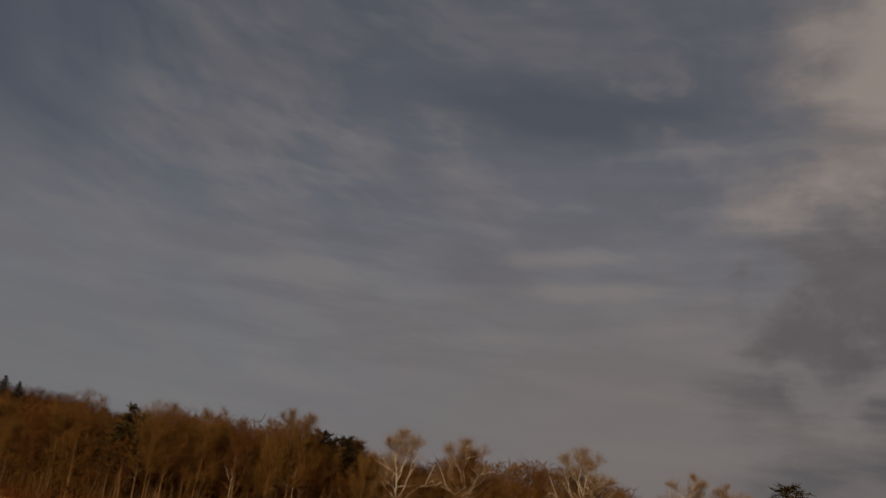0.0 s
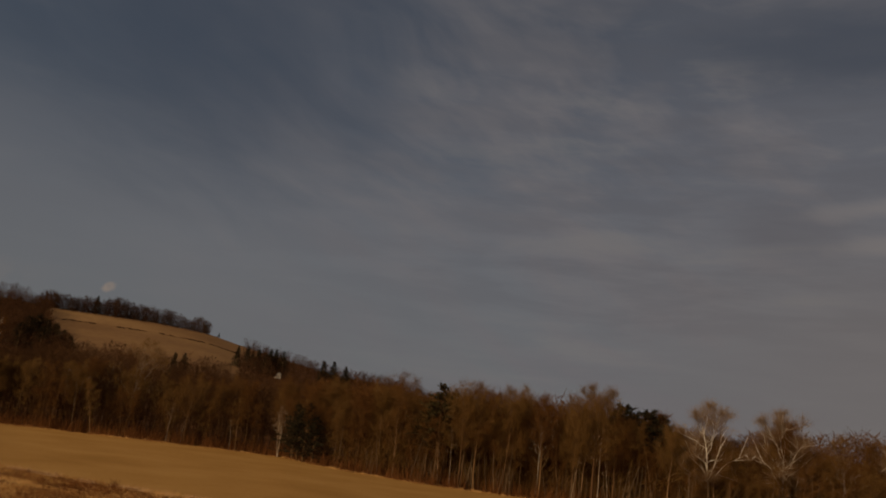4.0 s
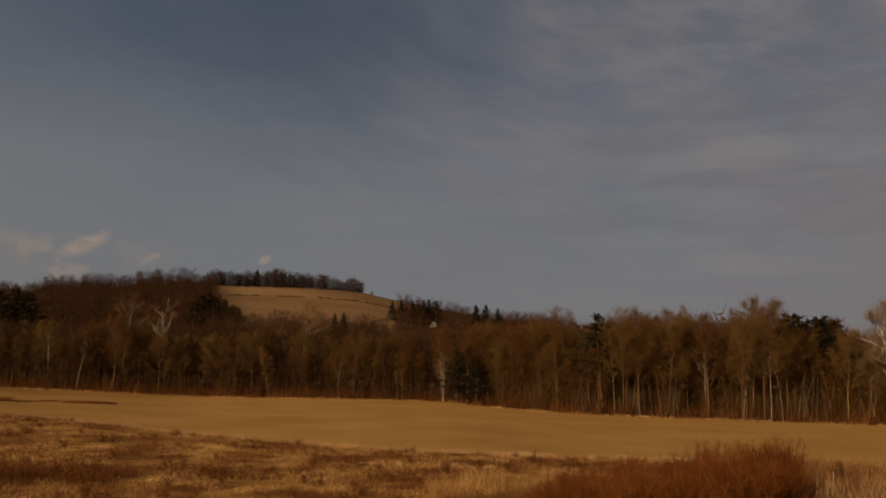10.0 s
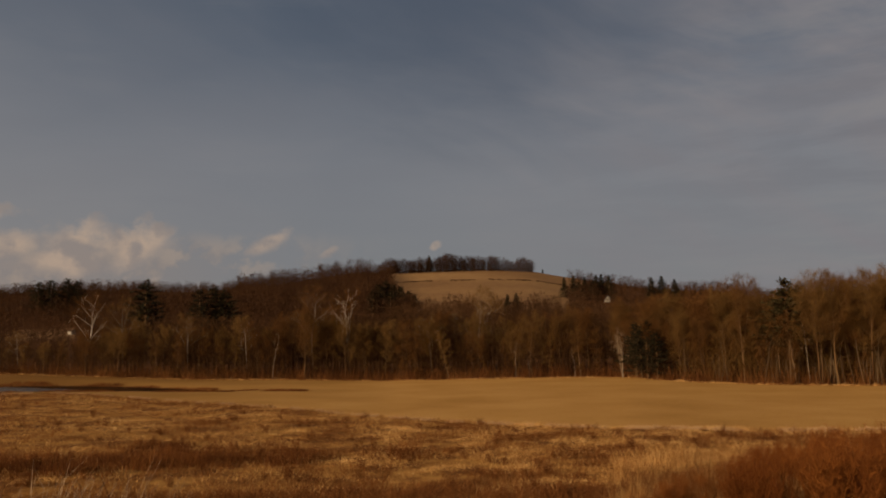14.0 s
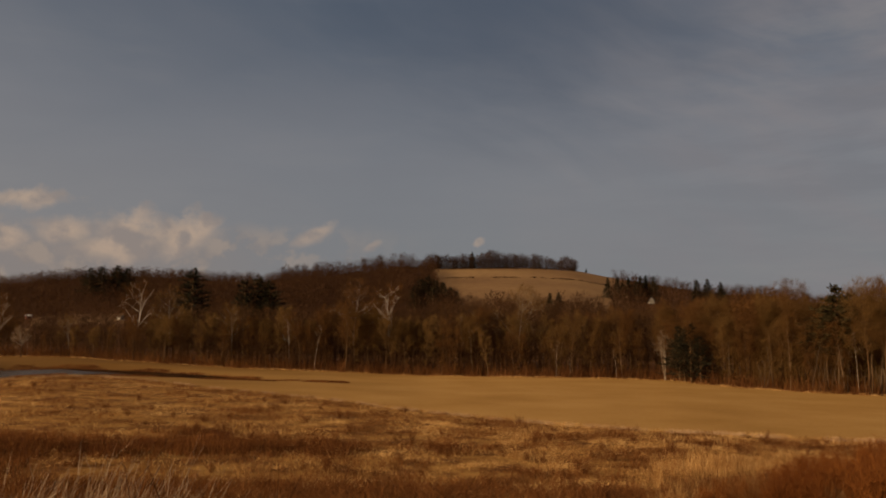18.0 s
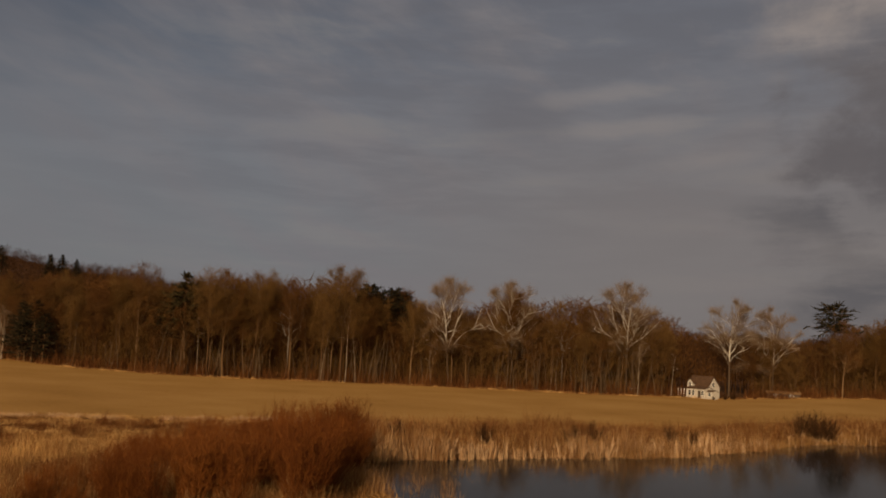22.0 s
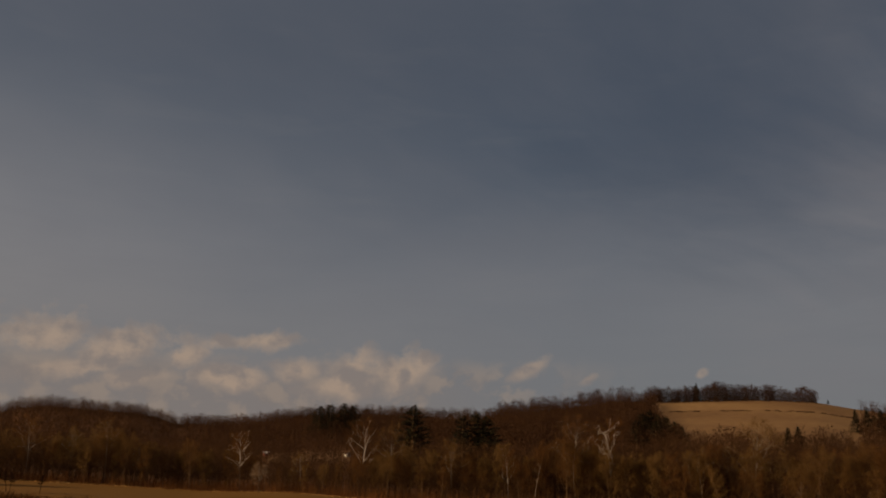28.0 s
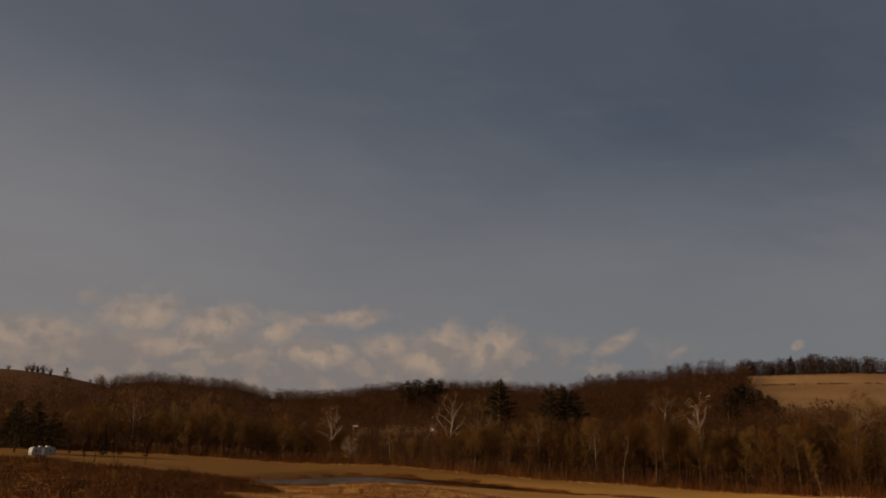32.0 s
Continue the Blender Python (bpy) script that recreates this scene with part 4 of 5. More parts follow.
far_woods("hilltop_grove", "row of bare trees along the hilltop", [(a, r, h * (0.92 + 0.28 * noise.noise((a * 1.7, 4.4, 0)) - 0.16 * smooth01(a / 3.0))) for a, r, h in scatter(520, 3, -7.0, 3.1, 1036, 1085, 15, 23)], 3, 66, 0.0125, "far", 0.0, 0.7)


# ---------------------------------------------------------------- grass, weeds and reeds
def blades(name, label, category, material, spots, seed, per, h0, h1, width, spread, lean=0.35):
    """Tufts of thin upright blades at spots (az, r, tallness), joined."""
    g = np.random.RandomState(seed)
    base = np.array([polar(a, r, land(a, r) - 0.04) for a, r, _ in spots])
    tall = np.array([t for _, _, t in spots])
    n = len(base)
    p = np.repeat(base, per, 0)
    p[:, :2] += g.normal(0, spread, (n * per, 2))
    h = g.uniform(h0, h1, n * per) * np.repeat(tall, per)
    a = g.uniform(0, 2 * np.pi, n * per)
    s = np.stack([np.cos(a), np.sin(a), np.zeros_like(a)], 1) * width * 0.5
    tip = p + np.stack([g.normal(0, lean, n * per) * h, g.normal(0, lean, n * per) * h, h], 1)
    v = np.stack([p - s, p + s, tip], 1).reshape(-1, 3)
    f = np.arange(len(v)).reshape(-1, 3)
    return tagged(new(name, mesh_of(name, v, f, M[material])), label, category, kind="stuff")


def strip(n, seed, a0, a1, near, far, keep=None):
    """Spots between two distances that change with the azimuth."""
    g = random.Random(seed)
    out = []
    while len(out) < n:
        a = g.uniform(a0, a1)
        lo, hi = float(near(a)), float(far(a))
        r = math.sqrt(g.uniform(lo * lo, hi * hi))
        if keep is None or keep(a, r):
            out.append((a, r, g.uniform(0.6, 1.2)))
    return out


def at(r):
    return lambda a: r


def off(fn, d):
    return lambda a: fn(a) + d


def dry(a, r):
    """Clear of the pond."""
    return not (a > 30.0 and float(pond_near(a)) - 0.5 < r < float(pond_far(a)) + 0.3)


def tussock(a, r):
    """Grass grows thicker and taller in clumps."""
    x, y = r * math.sin(radians(a)), r * math.cos(radians(a))
    return noise.noise((x * 0.35, y * 0.35, 2.0)) + 0.5 * noise.noise((x * 0.09, y * 0.09, 7.0))


def clumped(spots, amount=1.1):
    return [(a, r, 0.4 + amount * max(0.0, 0.45 / amount ** 0.5 + tussock(a, r))) for a, r, _ in spots]


blades("rough_grass", "tussocky dry straw-coloured grass of the unmown meadow", "grass", "blade", clumped(strip(35000, 21, -62, 36, at(44), off(edge_r, 1.5), lambda a, r: dry(a, r) and tussock(a, r) > -0.4)), 21, 8, 0.08, 0.42, 0.05, 0.32, 0.7)
blades("mown_stubble", "short pale stubble of the mown field", "grass", "stubble", strip(12000, 36, -45, 70, off(edge_r, 1.5), lambda a: edge_r(a) + 0.75 * (wood_r(a) - edge_r(a)), lambda a, r: dry(a, r) and not (-40 < a < -16 and r > 140)), 36, 4, 0.05, 0.16, 0.06, 0.6, 0.9)
blades("meadow_edge_grass", "pale taller dry grass along the edge of the mown field", "grass", "cattail", strip(1700, 22, -34, 34, off(edge_r, -1.4), off(edge_r, 0.6), lambda a, r: dry(a, r) and noise.noise((a * 0.9, r * 0.1, 3)) > -0.1), 22, 7, 0.2, 0.55, 0.06, 0.3)
blades("slope_weeds", "dark brown dead weeds on the near slope", "weeds", "weed", strip(14500, 23, -62, 29, at(22), at(57), dry), 23, 8, 0.3, 1.2, 0.035, 0.4, 0.8)
blades("meadow_weeds", "patches of brown dead weed stalks in the meadow", "weeds", "weed", strip(6800, 24, -60, 34, at(48), off(edge_r, -1), lambda a, r: dry(a, r) and noise.noise((r * math.sin(radians(a)) * 0.13, r * math.cos(radians(a)) * 0.2, 4)) > (0.0 if r < 78 else 0.12)), 24, 7, 0.3, 0.85, 0.04, 0.35, 0.4)


def scrubby(a, r):
    """Ragged outline of the scrubby ground on the left of the valley."""
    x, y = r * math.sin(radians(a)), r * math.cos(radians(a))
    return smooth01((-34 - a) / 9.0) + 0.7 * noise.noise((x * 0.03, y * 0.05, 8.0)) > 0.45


blades("left_scrub", "dark rust-brown scrub of the left meadow", "weeds", "scrub", clumped(strip(12000, 31, -63, -33, at(60), off(edge_r, -3), scrubby)), 31, 7, 0.4, 1.3, 0.07, 0.4, 0.3)
blades("damp_weeds", "rusty dead weeds standing in the left meadow", "weeds", "weed", clumped(strip(4200, 37, -63, -32, at(60), off(edge_r, -1), scrubby)), 37, 7, 0.4, 1.2, 0.06, 0.4, 0.35)
blades("pool_margin_weeds", "dark flattened weeds along the flood water", "weeds", "weed", strip(4600, 34, -40, -12, off(pool_near, -5), off(pool_near, 1.0), lambda a, r: noise.noise((a * 0.4, r * 0.12, 1.0)) > 0.0), 34, 6, 0.12, 0.4, 0.07, 0.5, 0.6)
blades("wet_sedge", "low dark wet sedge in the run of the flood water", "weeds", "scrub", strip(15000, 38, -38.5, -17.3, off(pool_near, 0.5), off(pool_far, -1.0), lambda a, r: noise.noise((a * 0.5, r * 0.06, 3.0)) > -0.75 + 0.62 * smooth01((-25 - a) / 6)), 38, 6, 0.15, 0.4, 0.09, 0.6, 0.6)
blades("pool_back_weeds", "brown weeds on the far side of the flood water", "weeds", "weed", strip(2400, 35, -42, -18, off(pool_far, -0.5), off(pool_far, 7.0), lambda a, r: noise.noise((a * 0.5, r * 0.1, 5.0)) > -0.1), 35, 6, 0.2, 0.7, 0.07, 0.5, 0.5)
blades("edge_weeds", "band of brown weeds inside the edge of the mown field", "weeds", "weed", clumped(strip(1300, 39, -30, 30, off(edge_r, -13), off(edge_r, -2.5), lambda a, r: dry(a, r) and noise.noise((r * math.sin(radians(a)) * 0.06, r * math.cos(radians(a)) * 0.12, 11)) > -0.12)), 39, 7, 0.2, 0.6, 0.05, 0.4, 0.45)
blades("dark_weed_patch", "long dark patch of dead weeds in the rough meadow", "weeds", "weed", clumped(strip(3800, 41, -36, -5, at(60), at(88), lambda a, r: noise.noise((a * 0.16, r * 0.07, 6)) + 1.1 * noise.noise((a * 2.2, r * 0.5, 2)) > 0.9 * abs((r - 73 - 0.2 * (a + 20)) / 12) - 0.28 + 0.5 * smooth01((a + 13) / 8))), 41, 7, 0.3, 0.9, 0.05, 0.4, 0.45)
blades("fence_line_weeds", "broken line of dark weeds across the hill pasture", "weeds", "scrub", strip(300, 43, -6.6, 5.2, at(942), at(953), lambda a, r: noise.noise((a * 2.6, r * 0.05, 0)) > -0.1), 43, 6, 0.4, 1.2, 0.5, 1.2, 0.4)
blades("cattails", "band of pale dry cattails along the pond shore", "reeds", "reed", clumped(strip(1500, 25, 31.2, 57, off(pond_far, -0.6), off(pond_far, 4.0)), 2.2), 25, 6, 0.3, 1.6, 0.06, 0.45, 0.2)
blades("shore_sedge", "low mounded rust-coloured sedge on the far shore", "reeds", "rust", clumped(strip(2400, 33, 47, 94, off(pond_far, -0.5), off(pond_far, 3.2))), 33, 7, 0.4, 1.3, 0.06, 0.45, 0.35)
blades("bank_weeds", "rust-brown weeds on the bank behind the reeds", "weeds", "rust", clumped(strip(6500, 26, 31, 94, off(pond_far, 2.6), off(edge_r, 1))), 26, 7, 0.4, 1.3, 0.06, 0.45, 0.4)
blades("thicket_grass", "tall rust-coloured grass between the shrubs", "grass", "rust", clumped(strip(3000, 30, 9, 31.2, at(46), at(73), lambda a, r: dry(a, r) and r < 56 + 18 * smooth01((a - 6) / 14))), 30, 7, 0.5, 1.6, 0.03, 0.35, 0.3)
blades("thicket_straw", "pale dry grass standing in gaps of the shrub thicket", "grass", "blade", clumped(strip(1900, 44, 8, 31.0, at(45), at(70), lambda a, r: dry(a, r) and noise.noise((a * 0.5, r * 0.16, 12)) > 0.05)), 44, 9, 0.6, 1.7, 0.03, 0.4, 0.35)
blades("bank_brush", "brown brush standing among the bank weeds", "brush", "weed", clumped(strip(3000, 32, 31, 94, off(pond_far, 1.6), off(edge_r, 0))), 32, 7, 0.6, 1.9, 0.045, 0.4, 0.3)
blades("near_reeds", "tawny reeds standing on the near shore of the pond", "reeds", "reed", strip(330, 27, 31.0, 38.5, at(52), at(62), lambda a, r: noise.noise((a * 0.8, r * 0.12, 4)) > 0.02 + 0.3 * smooth01((a - 34.5) / 3)), 27, 7, 0.7, 1.5, 0.04, 0.3, 0.2)
blades("wood_edge_brush", "brown brush and saplings along the foot of the wood", "brush", "brush", strip(7600, 28, -60, 86, off(wood_r, -2.5), off(wood_r, 10), lambda a, r: not 51.8 < a < 55.5), 28, 7, 0.8, 4.6, 0.08, 0.5, 0.25)
blades("wood_edge_grass", "fringe of pale grass at the foot of the wood", "grass", "blade", strip(2600, 29, -60, 86, off(wood_r, -4), off(wood_r, -1.2)), 29, 7, 0.3, 0.8, 0.07, 0.4)


def cattail_meshes():
    """Single cattails: a thin stalk with a brown spike and a few long bent leaves."""
    out = []
    for seed in range(4):
        w = Wood(300 + seed)
        g = w.rng
        top = Vector((g.gauss(0, 0.1), g.gauss(0, 0.1), 1.75))
        w.limb([Vector((0, 0, -0.2)), top * 0.5, top], 0.03, 0.016, 3)
        stalk = len(w.f)
        if seed % 2:
            w.limb([top * 0.86, top * 0.88, top * 0.97, top * 0.99], 0.03, 0.024, 5)
        spike = len(w.f)
        for k in range(4):
            a = g.uniform(0, 6.28)
            o, x = Vector((math.cos(a), math.sin(a), 0)), Vector((-math.sin(a), math.cos(a), 0)) * 0.028
            b, m, e = o * 0.03 + Vector((0, 0, -0.2)), o * 0.12 + Vector((0, 0, g.uniform(0.8, 1.2))), o * g.uniform(0.25, 0.6) + Vector((0, 0, g.uniform(1.1, 1.8)))
            n = len(w.v)
            w.v += [b - x, b + x, m + x, m - x, e]
            w.f += [(n, n + 1, n + 2, n + 3), (n + 3, n + 2, n + 4)]
        me = mesh_of("cattail", w.v, w.f, M["cattail"])
        me.materials.append(M["spike"])
        me.polygons.foreach_set("material_index", [1 if stalk <= i < spike else 0 for i in range(len(w.f))])
        out.append(me)
    return out


def cattail_stands():
    g = random.Random(77)
    meshes = cattail_meshes()
    for k in range(46):
        az = 31.6 + 31.0 * (k / 46) ** 1.1 + g.uniform(-0.3, 0.3)
        r = float(pond_far(az)) + g.uniform(0.0, 1.8)
        stand = tagged(new("cattail_stand"), "stand of bleached dry cattails at the pond's edge", "reeds", "cattail stands")
        stand.matrix_basis = Matrix.Translation(polar(az, r, 0.0)) @ pose(0, 0, 0, 0, 0, -az)
        tall, count = g.uniform(0.55, 1.15), g.choice((5, 9, 12, 16, 18))
        for _ in range(count):
            ob = part("cattail", g.choice(meshes), stand)
            x, y = g.gauss(0, 0.9), g.uniform(-0.5, 1.2)
            a2, r2 = az + math.degrees(x / r), r + y
            ob.matrix_basis = Matrix.Translation((x, y, land(a2, r2))) @ pose(0, 0, 0, g.gauss(0, 9), g.gauss(0, 9), g.uniform(0, 360)) @ Matrix.Scale(tall * g.uniform(0.6, 1.25), 4)


cattail_stands()


# ---------------------------------------------------------------- shrubs
def shrub_meshes(seed, stems, h, flare, twigs, twig_len, width, mat="red_twig", thick=0.03, lean=0.0):
    w = Wood(seed)
    g = w.rng
    for i in range(stems):
        a = i * 2.4 + g.uniform(-0.4, 0.4)
        out = g.uniform(0.1, 1.0) * flare
        d = Vector((math.cos(a) * out, math.sin(a) * out, 1))
        st = w.way(Vector((math.cos(a) * 0.25 * out, math.sin(a) * 0.25 * out, -0.15)), d, h * g.uniform(0.6, 1.05), 5, 0.1, 0.03)
        w.limb([st[0], st[2], st[3], st[5]], thick, min(0.008, thick * 0.4), 3)
        for _ in range(twigs):
            q = min(4.99, 5 * g.uniform(0.12, 1.0))
            p = st[int(q)].lerp(st[int(q) + 1], q - int(q))
            t = (st[-1] - st[0]).normalized() * 0.7 + Vector((g.gauss(0, 0.65), g.gauss(0, 0.65), g.gauss(0.1, 0.45)))
            w.twig(p, t.normalized(), twig_len * g.uniform(0.5, 1.3), width)
    for v in w.v + w.tv:
        v.x += lean * v.z * abs(v.z) / h
    return [("stem", mesh_of("stem", w.v, w.f, M[mat], True)), ("crown", mesh_of("crown", w.tv, w.tf, M[mat]))]


SHRUB = [Kind("shrub", "leafless rust-red shrub of many upright twigs", "shrub", "shrub thicket by the pond", shrub_meshes(90 + i, 26, 4.0, fl, 84, 0.66, 0.0145)) for i, fl in enumerate((0.45, 0.6, 0.35, 0.75))]
BUSH = Kind("bush", "dark leafless bush leaning over the pond bank", "bush", "bank bushes", shrub_meshes(99, 40, 4.0, 0.7, 70, 0.7, 0.02, "thicket"))
shrub_top = table([(6, -10.0), (8, -9.2), (11, -8.3), (14, -7.2), (18, -5.8), (21, -4.9), (26, -4.1), (30, -3.6), (31.5, -5.0)])


TUFT = Kind("weed_clump", "dark dead weed clump standing in the rough grass", "weeds", "weed clumps", shrub_meshes(97, 16, 4.0, 0.6, 16, 1.1, 0.05, "weed"))


def plant_tufts():
    g = random.Random(31)
    for _ in range(190):
        az = g.uniform(-38, 16)
        TUFT.put(az, g.uniform(52, float(edge_r(az)) - 2), g.uniform(0.12, 0.36))


plant_tufts()


def plant_thicket():
    g = random.Random(12)
    for i in range(150):
        az = g.uniform(8.0, 30.6)
        far = 52 + 22 * smooth01((az - 6) / 16)
        r = g.uniform(46, far) if az < 29 else g.uniform(58, 73)
        if not dry(az, r):
            continue
        h = (EYE + r * math.tan(radians(float(shrub_top(az)))) - land(az, r)) * g.uniform(0.55, 1.0)
        if noise.noise((az * 0.5, r * 0.16, 12)) > 0.45:
            continue
        g.choice(SHRUB).put(az, r, max(1.0, min(5.8, h)) / 4.0 * 0.98)
    for az, r, h in [(26.0, 71, 4.9), (29.2, 70, 5.2), (30.0, 71, 5.4), (30.4, 68, 4.6), (28.2, 70, 4.8)]:
        SHRUB[0].put(az, r, h / 4.0)
    for az, r, h in [(33.2, 90, 2.4), (44.8, 92, 2.6), (46.1, 94, 2.8), (51.0, 101, 2.4), (52.4, 100, 2.2), (58.8, 118, 3.6), (59.6, 118, 3.8), (60.3, 119, 3.2), (70.9, 139, 4.6), (71.9, 138, 5.8), (72.6, 138, 6.0), (73.4, 139, 5.0), (39.0, 90, 2.3), (64.0, 138, 2.4)]:
        BUSH.put(az, r * 0.93, h / 4.0)
    for az, r, h in [(-52.2, 1042, 8), (-51.9, 1044, 11), (-51.6, 1042, 9), (-51.3, 1045, 10), (-50.9, 1042, 8), (-53.2, 1042, 6), (-48.6, 1042, 5)]:
        BUSH.put(az, r, h / 4.0, label="bare bush standing on the open hill pasture")


plant_thicket()


# ---------------------------------------------------------------- briars close to the viewpoint
def cane(az, r, top, arch, thick, material, label, seed):
    """A thin stalk rooted at az, r whose highest point stands at the elevation top."""
    h = EYE + r * math.tan(radians(top)) - land(az, r)
    w = Wood(seed)
    g = w.rng
    side = Vector((math.cos(radians(az)), -math.sin(radians(az)), 0)) * (1 if arch > 0 else -1)
    pts, p = [], Vector((0, 0, -0.1))
    n = 12
    for i in range(n + 1):
        u = i / n
        bend = abs(arch)
        if bend > 0.6:
            pts.append(Vector((0, 0, h * math.sin(math.pi * u * 0.86) ** 0.8 - 0.1)) + side * (0.62 * bend * u) + Vector((g.gauss(0, 0.01), g.gauss(0, 0.01), 0)))
            continue
        pts.append(Vector((0, 0, h * math.sin(min(1.0, u * (1 + 0.55 * bend)) * math.pi / 2) - 0.25 * h * bend * max(0, u - 0.6) - 0.1)) + side * (bend * h * 1.1 * u ** 1.6) + Vector((g.gauss(0, 0.012), g.gauss(0, 0.012), 0)))
    w.limb(pts, thick, thick * 0.35, 5)
    for k in range(3, n):
        w.limb([pts[k], pts[k] + Vector((g.gauss(0, 0.1), g.gauss(0, 0.1), g.uniform(0.05, 0.22)))], thick * 0.4, 0.0012, 3)
    ob = new("briar_cane", mesh_of("briar_cane", w.v, w.f, M[material], True))
    ob.location = polar(az, r, land(az, r))
    return tagged(ob, label, "briar", "briar canes")


for i, (az, r, top, arch, th) in enumerate([(-20.6, 5.2, -8.9, 1.0, 0.011), (-27.5, 5.4, -7.6, 0.8, 0.007), (-8.4, 6.2, -9.2, 0.03, 0.007), (-8.2, 6.0, -8.6, 0.22, 0.008), (-6.2, 6.4, -8.8, 0.3, 0.006), (-16.0, 6.6, -8.4, 0.12, 0.005), (-12.5, 6.0, -10.5, 0.25, 0.005), (-17.5, 5.8, -10.0, 0.7, 0.008), (-3.0, 6.5, -10.3, 0.15, 0.005)]):
    cane(az, r, top, arch, th, "weed", "dark arching thorny briar cane, leafless", 120 + i)
STALKS = [Kind("dry_weed", "clump of pale dry weed stalks standing on the slope", "weeds", "pale weed clumps", shrub_meshes(150 + i, 130, 4.0, 0.5, 4, 0.6, 0.009, "stalk", 0.0065, 0.25)) for i in range(3)]
for i, (az, r, top) in enumerate([(-36.2, 6.8, -6.4), (-34.6, 6.6, -5.6), (-33.0, 6.9, -6.6), (-31.6, 6.4, -6.4), (-30.2, 6.7, -5.3), (-28.9, 6.5, -4.9), (-28.0, 6.7, -4.8)]):
    STALKS[i % 3].put(az, r, (EYE + r * math.tan(radians(top)) - land(az, r)) / 4.1, turn=-az + (i * 37) % 50 - 25)



# ---------------------------------------------------------------- buildings
M["pane"] = plain("dark_window_glass", (0.02, 0.022, 0.025), 0.08)
M["trim"] = paint("weathered_white_trim", [(0.6, 0.57, 0.5), (0.7, 0.67, 0.6), (0.76, 0.73, 0.66)], 1.5, 9.0, bump=0.1)
M["dark_wood"] = paint("dark_stained_boards", [(0.035, 0.025, 0.018), (0.06, 0.042, 0.03), (0.09, 0.065, 0.045)], 1.0, 8.0)
M["red_board"] = paint("faded_red_boards", [(0.16, 0.05, 0.03), (0.22, 0.075, 0.045), (0.28, 0.11, 0.07)], 1.0, 8.0)
M["rubber"] = plain("tyre_rubber", (0.02, 0.02, 0.02), 0.85)


def box_mesh(name, x0, x1, y0, y1, z0, z1, material, bevel=0.02):
    bm = bmesh.new()
    bmesh.ops.create_cube(bm, size=1.0, matrix=Matrix.Translation(((x0 + x1) / 2, (y0 + y1) / 2, (z0 + z1) / 2)) @ Matrix.Diagonal((x1 - x0, y1 - y0, z1 - z0, 1)))
    if bevel:
        bmesh.ops.bevel(bm, geom=bm.edges[:], offset=bevel, segments=1, affect="EDGES")
    me = bpy.data.meshes.new(name)
    bm.to_mesh(me)
    bm.free()
    me.materials.append(material)
    return me


def gable_mesh(name, x0, x1, y0, y1, z0, eave, ridge, material):
    """Walls of a block whose ridge runs along x."""
    ym = (y0 + y1) / 2
    v = []
    for x in (x0, x1):
        v += [(x, y0, z0), (x, y1, z0), (x, y1, eave), (x, ym, ridge), (x, y0, eave)]
    f = [(4, 3, 2, 1, 0), (5, 6, 7, 8, 9), (0, 5, 9, 4), (1, 2, 7, 6), (0, 1, 6, 5), (3, 4, 9, 8), (2, 3, 8, 7)]
    return mesh_of(name, v, f, material)


def roof_mesh(name, x0, x1, y0, y1, eave, ridge, material, over=0.3, thick=0.14):
    """Two slabs that meet at a ridge along x."""
    ym, sl = (y0 + y1) / 2, (ridge - eave) / ((y1 - y0) / 2)
    prof = [(y0 - over, eave - over * sl), (ym, ridge), (y1 + over, eave - over * sl)]
    v = []
    for x in (x0 - over, x1 + over):
        v += [(x, y, z + 0.02) for y, z in prof] + [(x, y, z + 0.02 + thick) for y, z in prof]
    f = [(0, 1, 7, 6), (1, 2, 8, 7), (3, 9, 10, 4), (4, 10, 11, 5), (0, 6, 9, 3), (2, 5, 11, 8), (0, 3, 4, 1), (1, 4, 5, 2), (6, 7, 10, 9), (7, 8, 11, 10)]
    return mesh_of(name, v, f, material)


def window(parent, x, y, z, w, h, side="front"):
    """A framed pane on the front (towards -y) or the right end (+x)."""
    if side == "front":
        fr = part("window_frame", box_mesh("window_frame", x - w / 2 - 0.09, x + w / 2 + 0.09, y - 0.06, y - 0.005, z - 0.09, z + h + 0.09, M["trim"]), parent)
        part("pane", box_mesh("pane", x - w / 2, x + w / 2, y - 0.075, y - 0.03, z, z + h, M["pane"], 0), fr)
        part("glazing_bar", box_mesh("glazing_bar", x - w / 2, x + w / 2, y - 0.09, y - 0.07, z + h / 2 - 0.03, z + h / 2 + 0.03, M["trim"], 0), fr)
    else:
        fr = part("window_frame", box_mesh("window_frame", x + 0.005, x + 0.06, y - w / 2 - 0.09, y + w / 2 + 0.09, z - 0.09, z + h + 0.09, M["trim"]), parent)
        part("pane", box_mesh("pane", x + 0.03, x + 0.075, y - w / 2, y + w / 2, z, z + h, M["pane"], 0), fr)
        part("glazing_bar", box_mesh("glazing_bar", x + 0.07, x + 0.09, y - w / 2, y + w / 2, z + h / 2 - 0.03, z + h / 2 + 0.03, M["trim"], 0), fr)


